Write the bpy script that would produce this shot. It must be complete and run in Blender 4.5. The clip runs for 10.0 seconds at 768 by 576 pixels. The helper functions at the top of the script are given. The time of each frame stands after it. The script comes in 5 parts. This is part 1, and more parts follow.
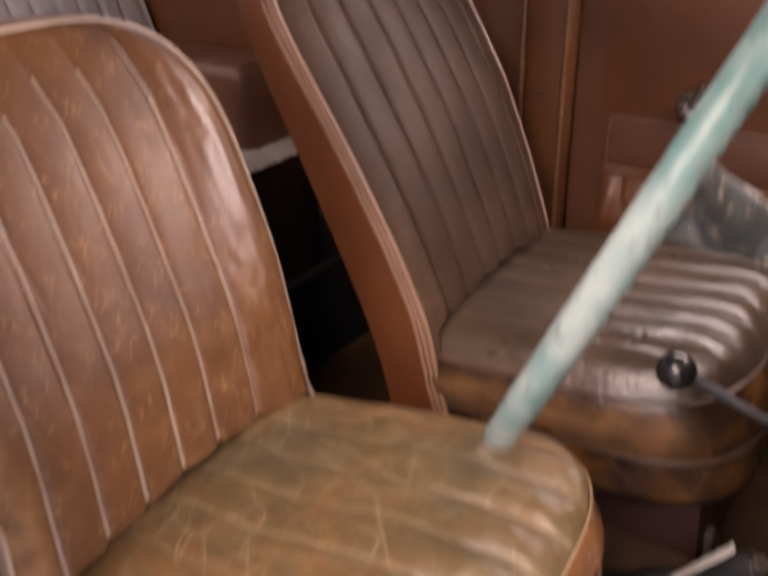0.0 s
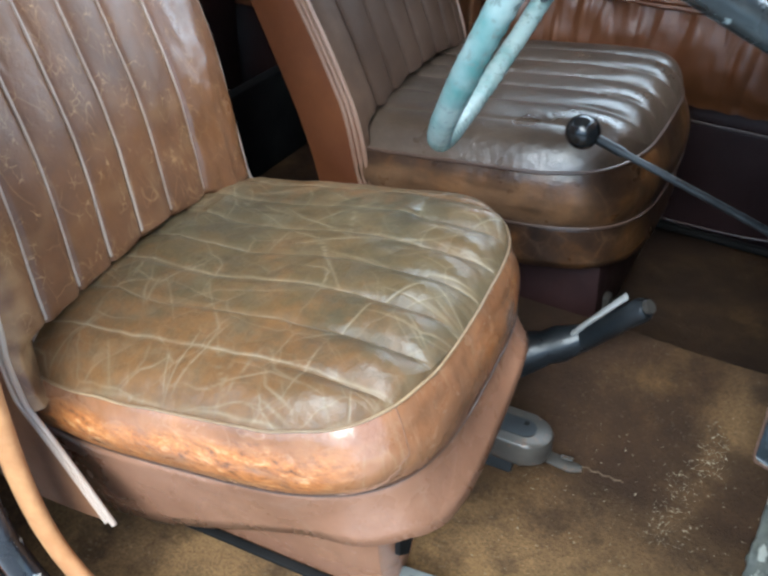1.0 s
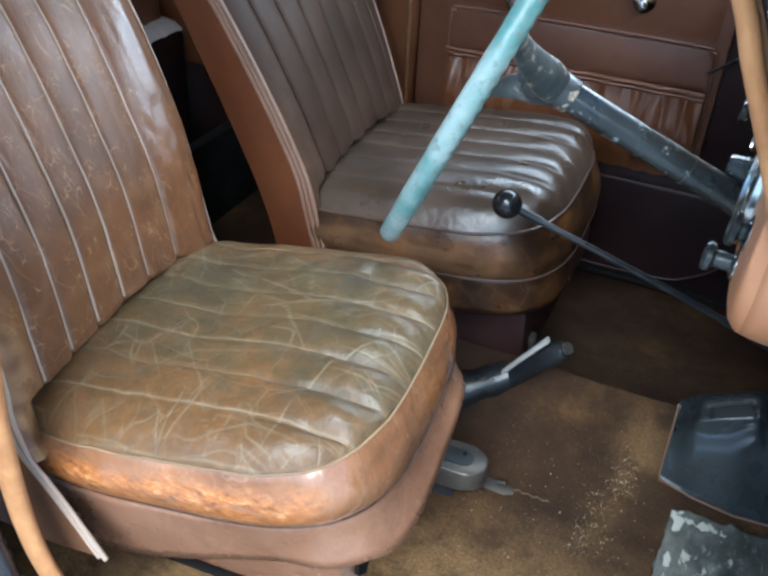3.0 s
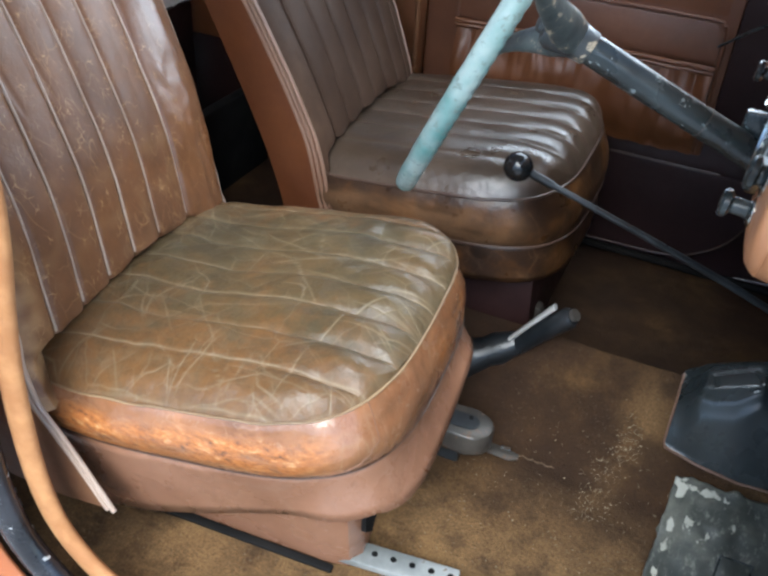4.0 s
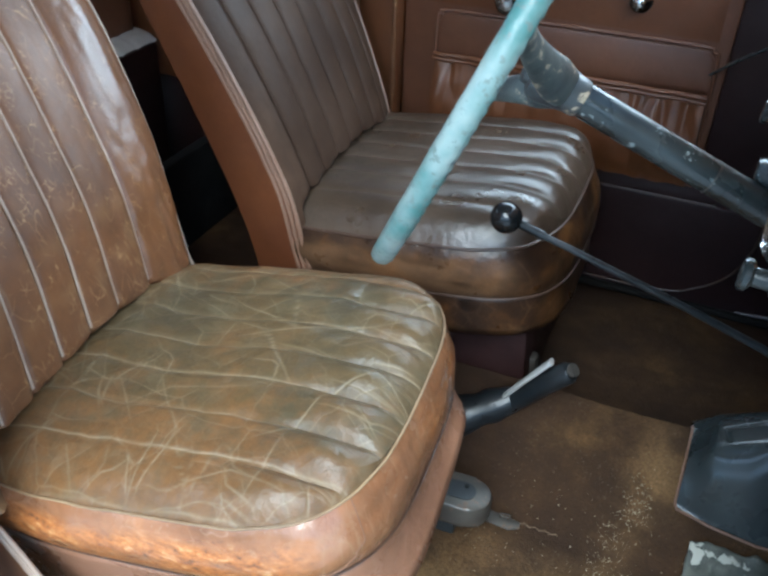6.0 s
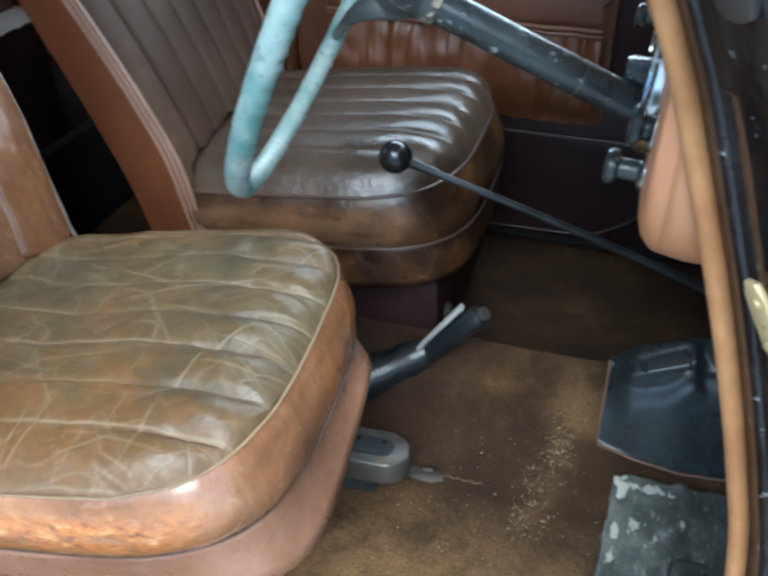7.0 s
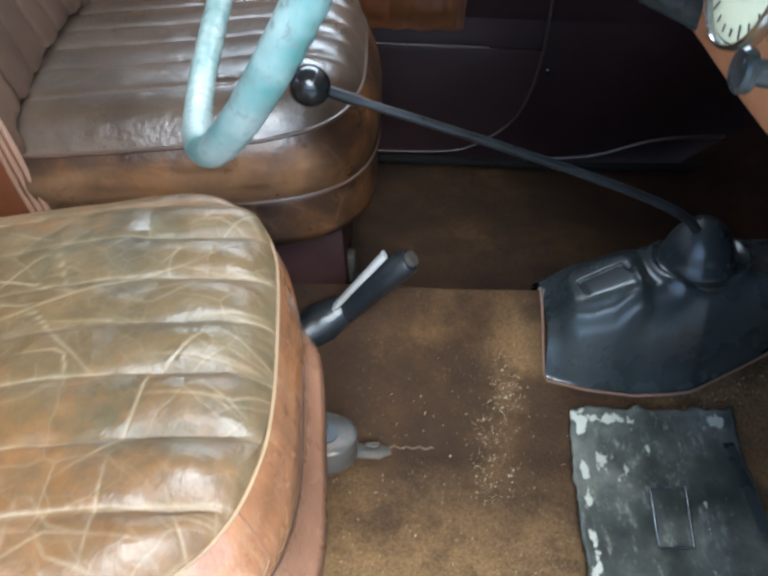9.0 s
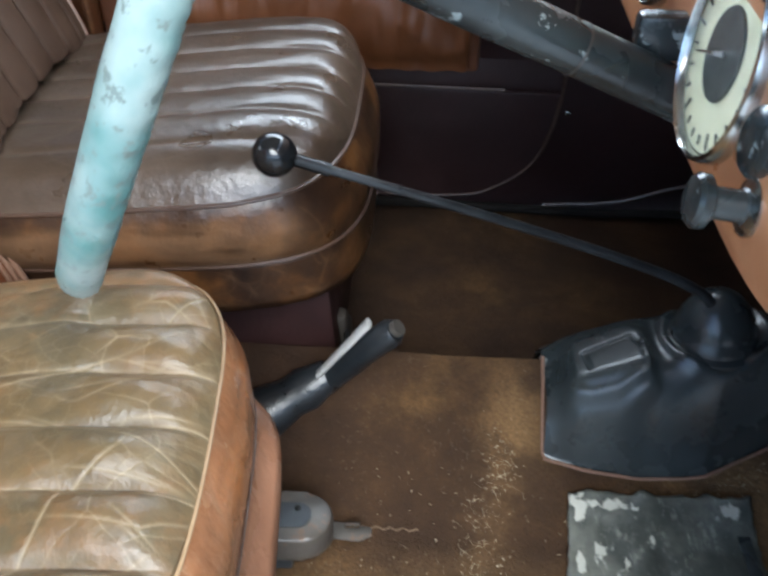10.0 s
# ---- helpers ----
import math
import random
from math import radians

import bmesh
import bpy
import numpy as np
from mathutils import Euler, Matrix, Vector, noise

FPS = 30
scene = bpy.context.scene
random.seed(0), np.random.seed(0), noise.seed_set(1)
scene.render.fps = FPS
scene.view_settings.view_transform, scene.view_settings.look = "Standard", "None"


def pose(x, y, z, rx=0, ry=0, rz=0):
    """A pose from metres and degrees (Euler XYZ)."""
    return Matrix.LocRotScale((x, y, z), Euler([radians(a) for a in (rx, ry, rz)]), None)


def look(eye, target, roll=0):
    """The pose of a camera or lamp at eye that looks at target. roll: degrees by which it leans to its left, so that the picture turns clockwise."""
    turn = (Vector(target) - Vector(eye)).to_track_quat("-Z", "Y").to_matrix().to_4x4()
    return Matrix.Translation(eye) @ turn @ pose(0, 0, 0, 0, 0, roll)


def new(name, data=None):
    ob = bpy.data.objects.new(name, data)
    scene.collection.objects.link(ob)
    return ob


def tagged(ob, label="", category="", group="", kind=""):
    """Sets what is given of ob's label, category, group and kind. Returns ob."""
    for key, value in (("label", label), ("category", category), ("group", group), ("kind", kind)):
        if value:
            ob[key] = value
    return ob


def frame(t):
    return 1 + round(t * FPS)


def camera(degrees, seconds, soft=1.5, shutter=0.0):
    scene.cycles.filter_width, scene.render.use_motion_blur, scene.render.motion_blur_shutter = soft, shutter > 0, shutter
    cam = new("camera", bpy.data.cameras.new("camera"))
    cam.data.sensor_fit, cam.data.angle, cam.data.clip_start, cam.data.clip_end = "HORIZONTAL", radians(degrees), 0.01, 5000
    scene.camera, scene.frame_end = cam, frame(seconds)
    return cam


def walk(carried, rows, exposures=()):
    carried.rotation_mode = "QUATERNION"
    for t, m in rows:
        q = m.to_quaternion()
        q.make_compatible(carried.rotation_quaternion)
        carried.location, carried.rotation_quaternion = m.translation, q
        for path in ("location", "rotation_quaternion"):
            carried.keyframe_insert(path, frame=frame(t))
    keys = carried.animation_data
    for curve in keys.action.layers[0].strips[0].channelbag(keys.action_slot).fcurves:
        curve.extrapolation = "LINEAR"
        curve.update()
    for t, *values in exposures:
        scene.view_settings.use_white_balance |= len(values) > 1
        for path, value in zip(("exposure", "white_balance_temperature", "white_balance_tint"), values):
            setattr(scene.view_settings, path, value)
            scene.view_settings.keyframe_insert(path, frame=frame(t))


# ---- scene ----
cam = camera(49.9, 10.0, soft=2.7, shutter=0.5)
PATH = [
    (0, (0.498, 0.295, 0.88), (-0.546, 1.727, -0.047), -1.6),
    (0.5, (0.519, 0.179, 0.794), (-0.379, 1.595, -0.296), -0.6),
    (1, (0.544, 0.161, 0.824), (-0.231, 1.578, -0.356), 0.9),
    (1.5, (0.547, 0.132, 0.869), (-0.169, 1.57, -0.323), 1.7),
    (2, (0.543, 0.118, 0.921), (-0.14, 1.597, -0.239), 2.2),
    (2.5, (0.553, 0.084, 0.945), (-0.104, 1.59, -0.196), 2.5),
    (3.8, (0.564, 0.064, 0.921), (-0.073, 1.571, -0.229), 3.8),
    (4, (0.559, 0.046, 0.911), (-0.076, 1.547, -0.249), 4.0),
    (4.5, (0.542, 0.063, 0.908), (-0.095, 1.56, -0.255), 4.4),
    (5, (0.524, 0.086, 0.916), (-0.111, 1.596, -0.232), 4.3),
    (5.2, (0.518, 0.1, 0.918), (-0.115, 1.616, -0.223), 4.1),
    (6.3, (0.541, 0.155, 0.89), (-0.066, 1.7, -0.226), 1.2),
    (6.5, (0.556, 0.162, 0.864), (-0.028, 1.715, -0.254), 0.6),
    (7, (0.586, 0.176, 0.845), (0.077, 1.738, -0.295), -0.4),
    (7.5, (0.598, 0.227, 0.845), (0.253, 1.809, -0.328), 0.3),
    (7.7, (0.574, 0.25, 0.843), (0.283, 1.829, -0.35), 0.4),
    (8, (0.494, 0.263, 0.775), (0.28, 1.829, -0.451), 0.1),
    (8.5, (0.391, 0.268, 0.766), (0.317, 1.816, -0.498), 1.4),
    (9, (0.389, 0.302, 0.775), (0.43, 1.836, -0.507), 3.0),
    (9.5, (0.427, 0.349, 0.79), (0.481, 1.886, -0.489), 3.9),
    (10, (0.461, 0.394, 0.788), (0.374, 1.939, -0.479), 1.2),
]
EXPOSURES = [(0.0, 1.25, 8250, 34), (0.5, 1.53, 5950, 2), (1.0, 1.54, 5400, -1), (1.5, 1.46, 5150, -2), (2.5, 1.43, 5150, -2), (4.0, 1.34, 5750, 4), (4.5, 1.31, 5400, 0), (5.0, 1.32, 5300, -1), (6.5, 1.36, 5300, -4), (7.0, 1.35, 5300, -3), (7.5, 1.38, 6500, 4), (8.0, 1.6, 6900, 20), (8.5, 1.69, 5650, 1), (9.0, 1.93, 5500, 1), (9.5, 1.89, 5600, 3), (10.0, 1.77, 5800, 4)]
walk(cam, [(t, look(eye, target, roll)) for t, eye, target, roll in PATH], EXPOSURES)

# ---- world and light ----
world = bpy.data.worlds.new("world")
scene.world = world
world.use_nodes = True
wn = world.node_tree
sky = wn.nodes.new("ShaderNodeTexSky")
sky.sky_type = "NISHITA"
sky.sun_disc = False
sky.sun_elevation, sky.sun_rotation = radians(46), radians(169)
wn.links.new(sky.outputs[0], wn.nodes["Background"].inputs[0])
wn.nodes["Background"].inputs[1].default_value = 0.15
sun = new("sun", bpy.data.lights.new("sun", "SUN"))
sun.data.energy, sun.data.angle, sun.data.color = 2.0, radians(40), (1.0, 0.95, 0.88)
sun.matrix_world = look((0.75, -1.2, 2.45), (0.36, 0.8, 0.3))


def window_light(name, at, target, size, watts):
    """Area lamp for daylight at a window; the rear one is added fill."""
    lamp = new(name, bpy.data.lights.new(name, "AREA"))
    lamp.data.shape, lamp.data.size, lamp.data.size_y = "RECTANGLE", size[0], size[1]
    lamp.data.energy, lamp.data.color = watts, (0.93, 0.965, 1.0)
    lamp.matrix_world = look(at, target)
    return lamp


window_light("passenger_window_light", (0.34, 1.64, 0.96), (0.1, 0.8, 0.4), (1.05, 0.32), 5.0)
window_light("windscreen_light", (0.76, 1.0, 0.96), (-0.1, 0.8, 0.45), (0.8, 0.14), 1.1)
# Added fill for the rear bench; the rear wall here has no window.
window_light("rear_fill_light", (-1.18, 1.01, 1.08), (-0.75, 1.15, 0.35), (0.7, 0.25), 0.9)


# ---- materials ----
def nodes_of(name, rough=0.5, metal=0.0):
    m = bpy.data.materials.new(name)
    m.use_nodes = True
    nt = m.node_tree
    b = nt.nodes["Principled BSDF"]
    b.inputs["Roughness"].default_value = rough
    b.inputs["Metallic"].default_value = metal
    return m, nt, b


def nd(nt, kind, **values):
    n = nt.nodes.new("ShaderNode" + kind)
    for k, v in values.items():
        n.inputs[k.replace("_", " ")].default_value = v
    return n


def coords(nt):
    return nt.nodes.new("ShaderNodeTexCoord").outputs["Object"]


def noise_tex(nt, scale, detail=4.0, rough=0.55, vec=None):
    n = nd(nt, "TexNoise", Scale=scale, Detail=detail, Roughness=rough)
    nt.links.new(vec if vec else coords(nt), n.inputs["Vector"])
    return n.outputs["Fac"]


def ramp(nt, fac, stops):
    r = nt.nodes.new("ShaderNodeValToRGB")
    e = r.color_ramp.elements
    while len(e) < len(stops):
        e.new(0.5)
    for el, (p, c) in zip(e, stops):
        el.position = p
        el.color = (*c, 1) if len(c) == 3 else c
    nt.links.new(fac, r.inputs[0])
    return r.outputs[0]


def grey(v):
    return (v, v, v)


def mix(nt, fac, a, b):
    n = nt.nodes.new("ShaderNodeMix")
    n.data_type = "RGBA"
    for src, sock in ((fac, n.inputs[0]), (a, n.inputs[6]), (b, n.inputs[7])):
        if isinstance(src, (int, float)):
            sock.default_value = src
        elif isinstance(src, tuple):
            sock.default_value = (*src, 1)
        else:
            nt.links.new(src, sock)
    return n.outputs[2]


def maths(nt, op, a, b=0.0):
    n = nt.nodes.new("ShaderNodeMath")
    n.operation = op
    n.use_clamp = op in ("MULTIPLY", "ADD")
    for src, sock in ((a, n.inputs[0]), (b, n.inputs[1])):
        if isinstance(src, (int, float)):
            sock.default_value = src
        else:
            nt.links.new(src, sock)
    return n.outputs[0]


def bump(nt, bsdf, layers):
    last = None
    for height, strength, dist in layers:
        n = nd(nt, "Bump", Strength=strength, Distance=dist)
        nt.links.new(height, n.inputs["Height"])
        if last:
            nt.links.new(last, n.inputs["Normal"])
        last = n.outputs[0]
    nt.links.new(last, bsdf.inputs["Normal"])


def crease_net(nt, scale, width, warp=0.06, mask=0.5, seed=0.0, turn=0.0, stretch=1.0):
    """Thin wandering lines, as old leather cracks."""
    mp = nt.nodes.new("ShaderNodeMapping")
    mp.inputs["Rotation"].default_value = (radians(turn * 0.4), radians(turn * 0.3), radians(turn))
    mp.inputs["Scale"].default_value = (1.0, stretch, 1.0)
    nt.links.new(coords(nt), mp.inputs["Vector"])
    c = mp.outputs[0]
    w = nd(nt, "TexNoise", Scale=scale * 0.7, Detail=3.0)
    nt.links.new(c, w.inputs["Vector"])
    off = nt.nodes.new("ShaderNodeVectorMath")
    off.operation = "MULTIPLY_ADD"
    nt.links.new(w.outputs["Color"], off.inputs[0])
    off.inputs[1].default_value = (warp, warp, warp)
    nt.links.new(c, off.inputs[2])
    shift = nt.nodes.new("ShaderNodeVectorMath")
    shift.operation = "ADD"
    nt.links.new(off.outputs[0], shift.inputs[0])
    shift.inputs[1].default_value = (seed, seed * 1.7, seed * 0.3)
    v = nt.nodes.new("ShaderNodeTexVoronoi")
    v.feature = "DISTANCE_TO_EDGE"
    v.inputs["Scale"].default_value = scale
    nt.links.new(shift.outputs[0], v.inputs["Vector"])
    line = ramp(nt, v.outputs["Distance"], [(0.0, grey(1)), (width, grey(0))])
    gate = ramp(nt, noise_tex(nt, scale * 0.45, 2.0, vec=shift.outputs[0]), [(mask, grey(0)), (mask + 0.12, grey(1))])
    return maths(nt, "MULTIPLY", line, gate)


def ridge_lines(nt, scale, width, turn, stretch, mask):
    """Long wandering creases, as bent and pulled leather takes."""
    mp = nt.nodes.new("ShaderNodeMapping")
    mp.inputs["Rotation"].default_value = (radians(turn * 0.3), radians(turn * 0.2), radians(turn))
    mp.inputs["Scale"].default_value = (1.0, stretch, 1.0)
    nt.links.new(coords(nt), mp.inputs["Vector"])
    n = noise_tex(nt, scale, 1.5, 0.5, mp.outputs[0])
    line = ramp(nt, maths(nt, "ABSOLUTE", maths(nt, "SUBTRACT", n, 0.5)), [(0.0, grey(1)), (width, grey(0))])
    gate = ramp(nt, noise_tex(nt, 9.0, 3.0, 0.6, mp.outputs[0]), [(mask, grey(0)), (mask + 0.15, grey(1))])
    return maths(nt, "MULTIPLY", line, gate)


def leather(name, dark, mid, light, worn, rough=0.36, cracks=0.5, crack_scale=11.0, mask=0.45, crack_width=0.05, fine=0.5, shine=0.65, patch_scale=5.5, crinkle=0.4):
    m, nt, b = nodes_of(name, rough)
    big = noise_tex(nt, patch_scale, 5.0, 0.6)
    col = ramp(nt, big, [(0.32, dark), (0.5, mid), (0.68, light)])
    small = noise_tex(nt, 60.0, 5.0, 0.65)
    col = mix(nt, ramp(nt, small, [(0.35, grey(0)), (0.75, grey(0.35))]), col, dark)
    net = crease_net(nt, crack_scale * 0.8, crack_width * 0.8, 0.03, mask, 0.0, 38.0, 2.4)
    net2 = crease_net(nt, crack_scale * 3.6, crack_width * 1.6, 0.012, 0.53, 3.0, 20.0, 1.5)
    lines = maths(nt, "ADD", maths(nt, "MULTIPLY", net, 0.35), maths(nt, "MULTIPLY", net2, fine))
    for scale, turn, stretch, k in ((8.0, 35.0, 3.0, 0.6), (13.0, -48.0, 2.5, 0.5)):
        lines = maths(nt, "ADD", lines, maths(nt, "MULTIPLY", ridge_lines(nt, scale, 0.008 * crack_width / 0.022, turn, stretch, mask + 0.04), k))
    at = nt.nodes.new("ShaderNodeAttribute")
    at.attribute_name = "wear_and_light"
    patch = ramp(nt, noise_tex(nt, 26.0, 6.0, 0.7), [(0.36, grey(0.6)), (0.6, grey(1))])
    wear_and_light = maths(nt, "MULTIPLY", at.outputs["Fac"], patch)
    col = mix(nt, maths(nt, "MULTIPLY", lines, cracks), col, worn)
    col = mix(nt, wear_and_light, col, worn)
    nt.links.new(col, b.inputs["Base Color"])
    r = ramp(nt, noise_tex(nt, 18.0, 4.0), [(0.3, grey(rough - 0.05)), (0.7, grey(rough + 0.12))])
    nt.links.new(r, b.inputs["Roughness"])
    b.inputs["Specular IOR Level"].default_value = shine
    pebble = nt.nodes.new("ShaderNodeTexVoronoi")
    pebble.inputs["Scale"].default_value = 420.0
    nt.links.new(coords(nt), pebble.inputs["Vector"])
    bump(nt, b, [(pebble.outputs["Distance"], 0.12, 0.0006), (noise_tex(nt, 24.0, 5.0, 0.62), crinkle, 0.005), (lines, -0.5, 0.0015)])
    return m


def painted(name, base, other, rough=0.4, metal=0.0, chips=None, chip_at=0.62, scale=30.0, bumps=0.15, fleck=1.6):
    m, nt, b = nodes_of(name, rough, metal)
    col = ramp(nt, noise_tex(nt, scale * 0.4, 4.0), [(0.4, base), (0.64, other)])
    if chips:
        edge = ramp(nt, noise_tex(nt, scale * fleck, 6.0, 0.7), [(chip_at, grey(0)), (chip_at + 0.015, grey(1))])
        col = mix(nt, edge, col, chips)
    nt.links.new(col, b.inputs["Base Color"])
    rr = ramp(nt, noise_tex(nt, scale, 4.0), [(0.3, grey(max(rough - 0.1, 0.03))), (0.7, grey(rough + 0.12))])
    nt.links.new(rr, b.inputs["Roughness"])
    bump(nt, b, [(noise_tex(nt, scale * 3, 4.0), bumps, 0.0015)])
    return m


def carpet_material():
    m, nt, b = nodes_of("worn_carpet", 0.95)
    stain = ramp(nt, noise_tex(nt, 4.6, 6.0, 0.62), [(0.36, (0.016, 0.009, 0.007)), (0.47, (0.033, 0.018, 0.011)), (0.58, (0.06, 0.032, 0.015)), (0.7, (0.12, 0.066, 0.025))])
    # Golden pile where the mask holds rubbed carpet and painted door light.
    worn_lit_pile = maths(nt, "MULTIPLY", attribute(nt, "wear_and_light"), ramp(nt, noise_tex(nt, 10.0, 6.0, 0.7), [(0.3, grey(0.3)), (0.54, grey(1))]))
    stain = mix(nt, ramp(nt, noise_tex(nt, 13.0, 6.0, 0.7), [(0.47, grey(0)), (0.62, grey(0.6))]), mix(nt, worn_lit_pile, stain, (0.32, 0.188, 0.077)), (0.026, 0.015, 0.01))
    tuft = noise_tex(nt, 260.0, 4.0, 0.75)
    col = mix(nt, ramp(nt, tuft, [(0.36, grey(0.5)), (0.6, grey(0))]), stain, (0.035, 0.02, 0.012))
    dust = ramp(nt, noise_tex(nt, 210.0, 5.0, 0.8), [(0.59, grey(0)), (0.67, grey(0.75))])
    where = ramp(nt, noise_tex(nt, 7.0, 5.0, 0.65), [(0.46, grey(0.04)), (0.64, grey(1))])
    col = mix(nt, maths(nt, "MULTIPLY", maths(nt, "MULTIPLY", dust, where), maths(nt, "ADD", attribute(nt, "wear_and_light"), 0.35)), col, (0.42, 0.34, 0.22))
    nt.links.new(col, b.inputs["Base Color"])
    b.inputs["Specular IOR Level"].default_value = 0.15
    bump(nt, b, [(tuft, 0.8, 0.004), (noise_tex(nt, 30.0, 4.0), 0.4, 0.008)])
    return m


def attribute(nt, name):
    at = nt.nodes.new("ShaderNodeAttribute")
    at.attribute_name = name
    return at.outputs["Fac"]


def stretched(nt, scale, turn=0.0):
    mp = nt.nodes.new("ShaderNodeMapping")
    mp.inputs["Scale"].default_value = scale
    mp.inputs["Rotation"].default_value = (0, 0, radians(turn))
    nt.links.new(coords(nt), mp.inputs["Vector"])
    return mp.outputs[0]


def polygon_creases(nt, scale, soft, seed, turn, wide, gate_scale, gate):
    """Straight creases that meet in uneven polygons; also the dome of each polygon."""
    vec = stretched(nt, (1.0, wide, 1.0), turn)
    w = nd(nt, "TexNoise", Scale=scale * 1.3, Detail=2.0)
    nt.links.new(vec, w.inputs["Vector"])
    off = nt.nodes.new("ShaderNodeVectorMath")
    off.operation = "MULTIPLY_ADD"
    nt.links.new(w.outputs["Color"], off.inputs[0])
    off.inputs[1].default_value = (0.35 / scale, 0.35 / scale, 0)
    nt.links.new(vec, off.inputs[2])
    add = nt.nodes.new("ShaderNodeVectorMath")
    add.operation = "ADD"
    nt.links.new(off.outputs[0], add.inputs[0])
    add.inputs[1].default_value = (seed, seed * 1.7, 0)
    v = nt.nodes.new("ShaderNodeTexVoronoi")
    v.voronoi_dimensions = "2D"
    v.feature = "DISTANCE_TO_EDGE"
    v.inputs["Scale"].default_value = scale
    nt.links.new(add.outputs[0], v.inputs["Vector"])
    line = ramp(nt, v.outputs["Distance"], [(0.0, grey(1)), (soft * 0.35, grey(0.3)), (soft, grey(0))])
    g = ramp(nt, noise_tex(nt, gate_scale, 3.0, 0.6, add.outputs[0]), [(gate, grey(0)), (gate + 0.2, grey(1))])
    dome = ramp(nt, v.outputs["Distance"], [(0.0, grey(0)), (0.25, grey(1))])
    return maths(nt, "MULTIPLY", line, g), dome


def crazed_leather():
    """Old seat leather: olive and orange-brown patches, pale crossing creases."""
    m, nt, b = nodes_of("cracked_olive_brown_leather", 0.33)
    patch = noise_tex(nt, 6.5, 4.0, 0.6)
    col = ramp(nt, patch, [(0.3, (0.056, 0.044, 0.025)), (0.45, (0.084, 0.06, 0.029)), (0.56, (0.112, 0.071, 0.03)), (0.7, (0.155, 0.08, 0.028))])
    blot = noise_tex(nt, 30.0, 5.0, 0.65)
    sep = nt.nodes.new("ShaderNodeSeparateXYZ")
    nt.links.new(coords(nt), sep.inputs[0])
    side = maths(nt, "MULTIPLY", maths(nt, "ABSOLUTE", maths(nt, "SUBTRACT", sep.outputs[1], 0.03)), 4.4)
    rubbed = ramp(nt, maths(nt, "ADD", maths(nt, "MULTIPLY", side, 0.45), maths(nt, "MULTIPLY", blot, 0.6)), [(0.46, grey(0)), (0.66, grey(0.75))])
    col = mix(nt, rubbed, col, (0.19, 0.088, 0.03))
    col = mix(nt, ramp(nt, noise_tex(nt, 70.0, 5.0, 0.7), [(0.4, grey(0)), (0.75, grey(0.5))]), col, (0.05, 0.04, 0.024))
    big, dome = polygon_creases(nt, 14.0, 0.029, 2.3, 24.0, 1.25, 9.0, 0.42)
    mid, dome2 = polygon_creases(nt, 23.0, 0.036, 7.1, -31.0, 1.5, 11.0, 0.5)
    small, _ = polygon_creases(nt, 38.0, 0.07, 9.4, 65.0, 1.6, 12.0, 0.5)
    tiny, _ = polygon_creases(nt, 75.0, 0.14, 4.7, 10.0, 1.0, 16.0, 0.54)
    haze = ramp(nt, noise_tex(nt, 22.0, 4.0, 0.65), [(0.5, grey(0)), (0.75, grey(0.4))])
    lines = maths(nt, "ADD", maths(nt, "MULTIPLY", big, 0.6), maths(nt, "MULTIPLY", mid, 0.5))
    lines = maths(nt, "ADD", lines, maths(nt, "ADD", maths(nt, "MULTIPLY", tiny, 0.45), maths(nt, "MULTIPLY", small, 0.5)))
    pale = maths(nt, "ADD", maths(nt, "MULTIPLY", lines, 0.5), maths(nt, "MULTIPLY", attribute(nt, "wear_and_light"), 0.66))
    col = mix(nt, haze, col, (0.15, 0.125, 0.075))
    col = mix(nt, pale, col, (0.34, 0.27, 0.165))
    nt.links.new(col, b.inputs["Base Color"])
    r = ramp(nt, noise_tex(nt, 26.0, 5.0, 0.65), [(0.3, grey(0.29)), (0.7, grey(0.55))])
    nt.links.new(maths(nt, "ADD", r, maths(nt, "MULTIPLY", pale, 0.2)), b.inputs["Roughness"])
    b.inputs["Specular IOR Level"].default_value = 0.42
    bump(nt, b, [(noise_tex(nt, 30.0, 5.0, 0.65), 0.6, 0.005), (dome, 0.3, 0.004), (dome2, 0.2, 0.0025), (lines, -0.4, 0.0012)])
    return m


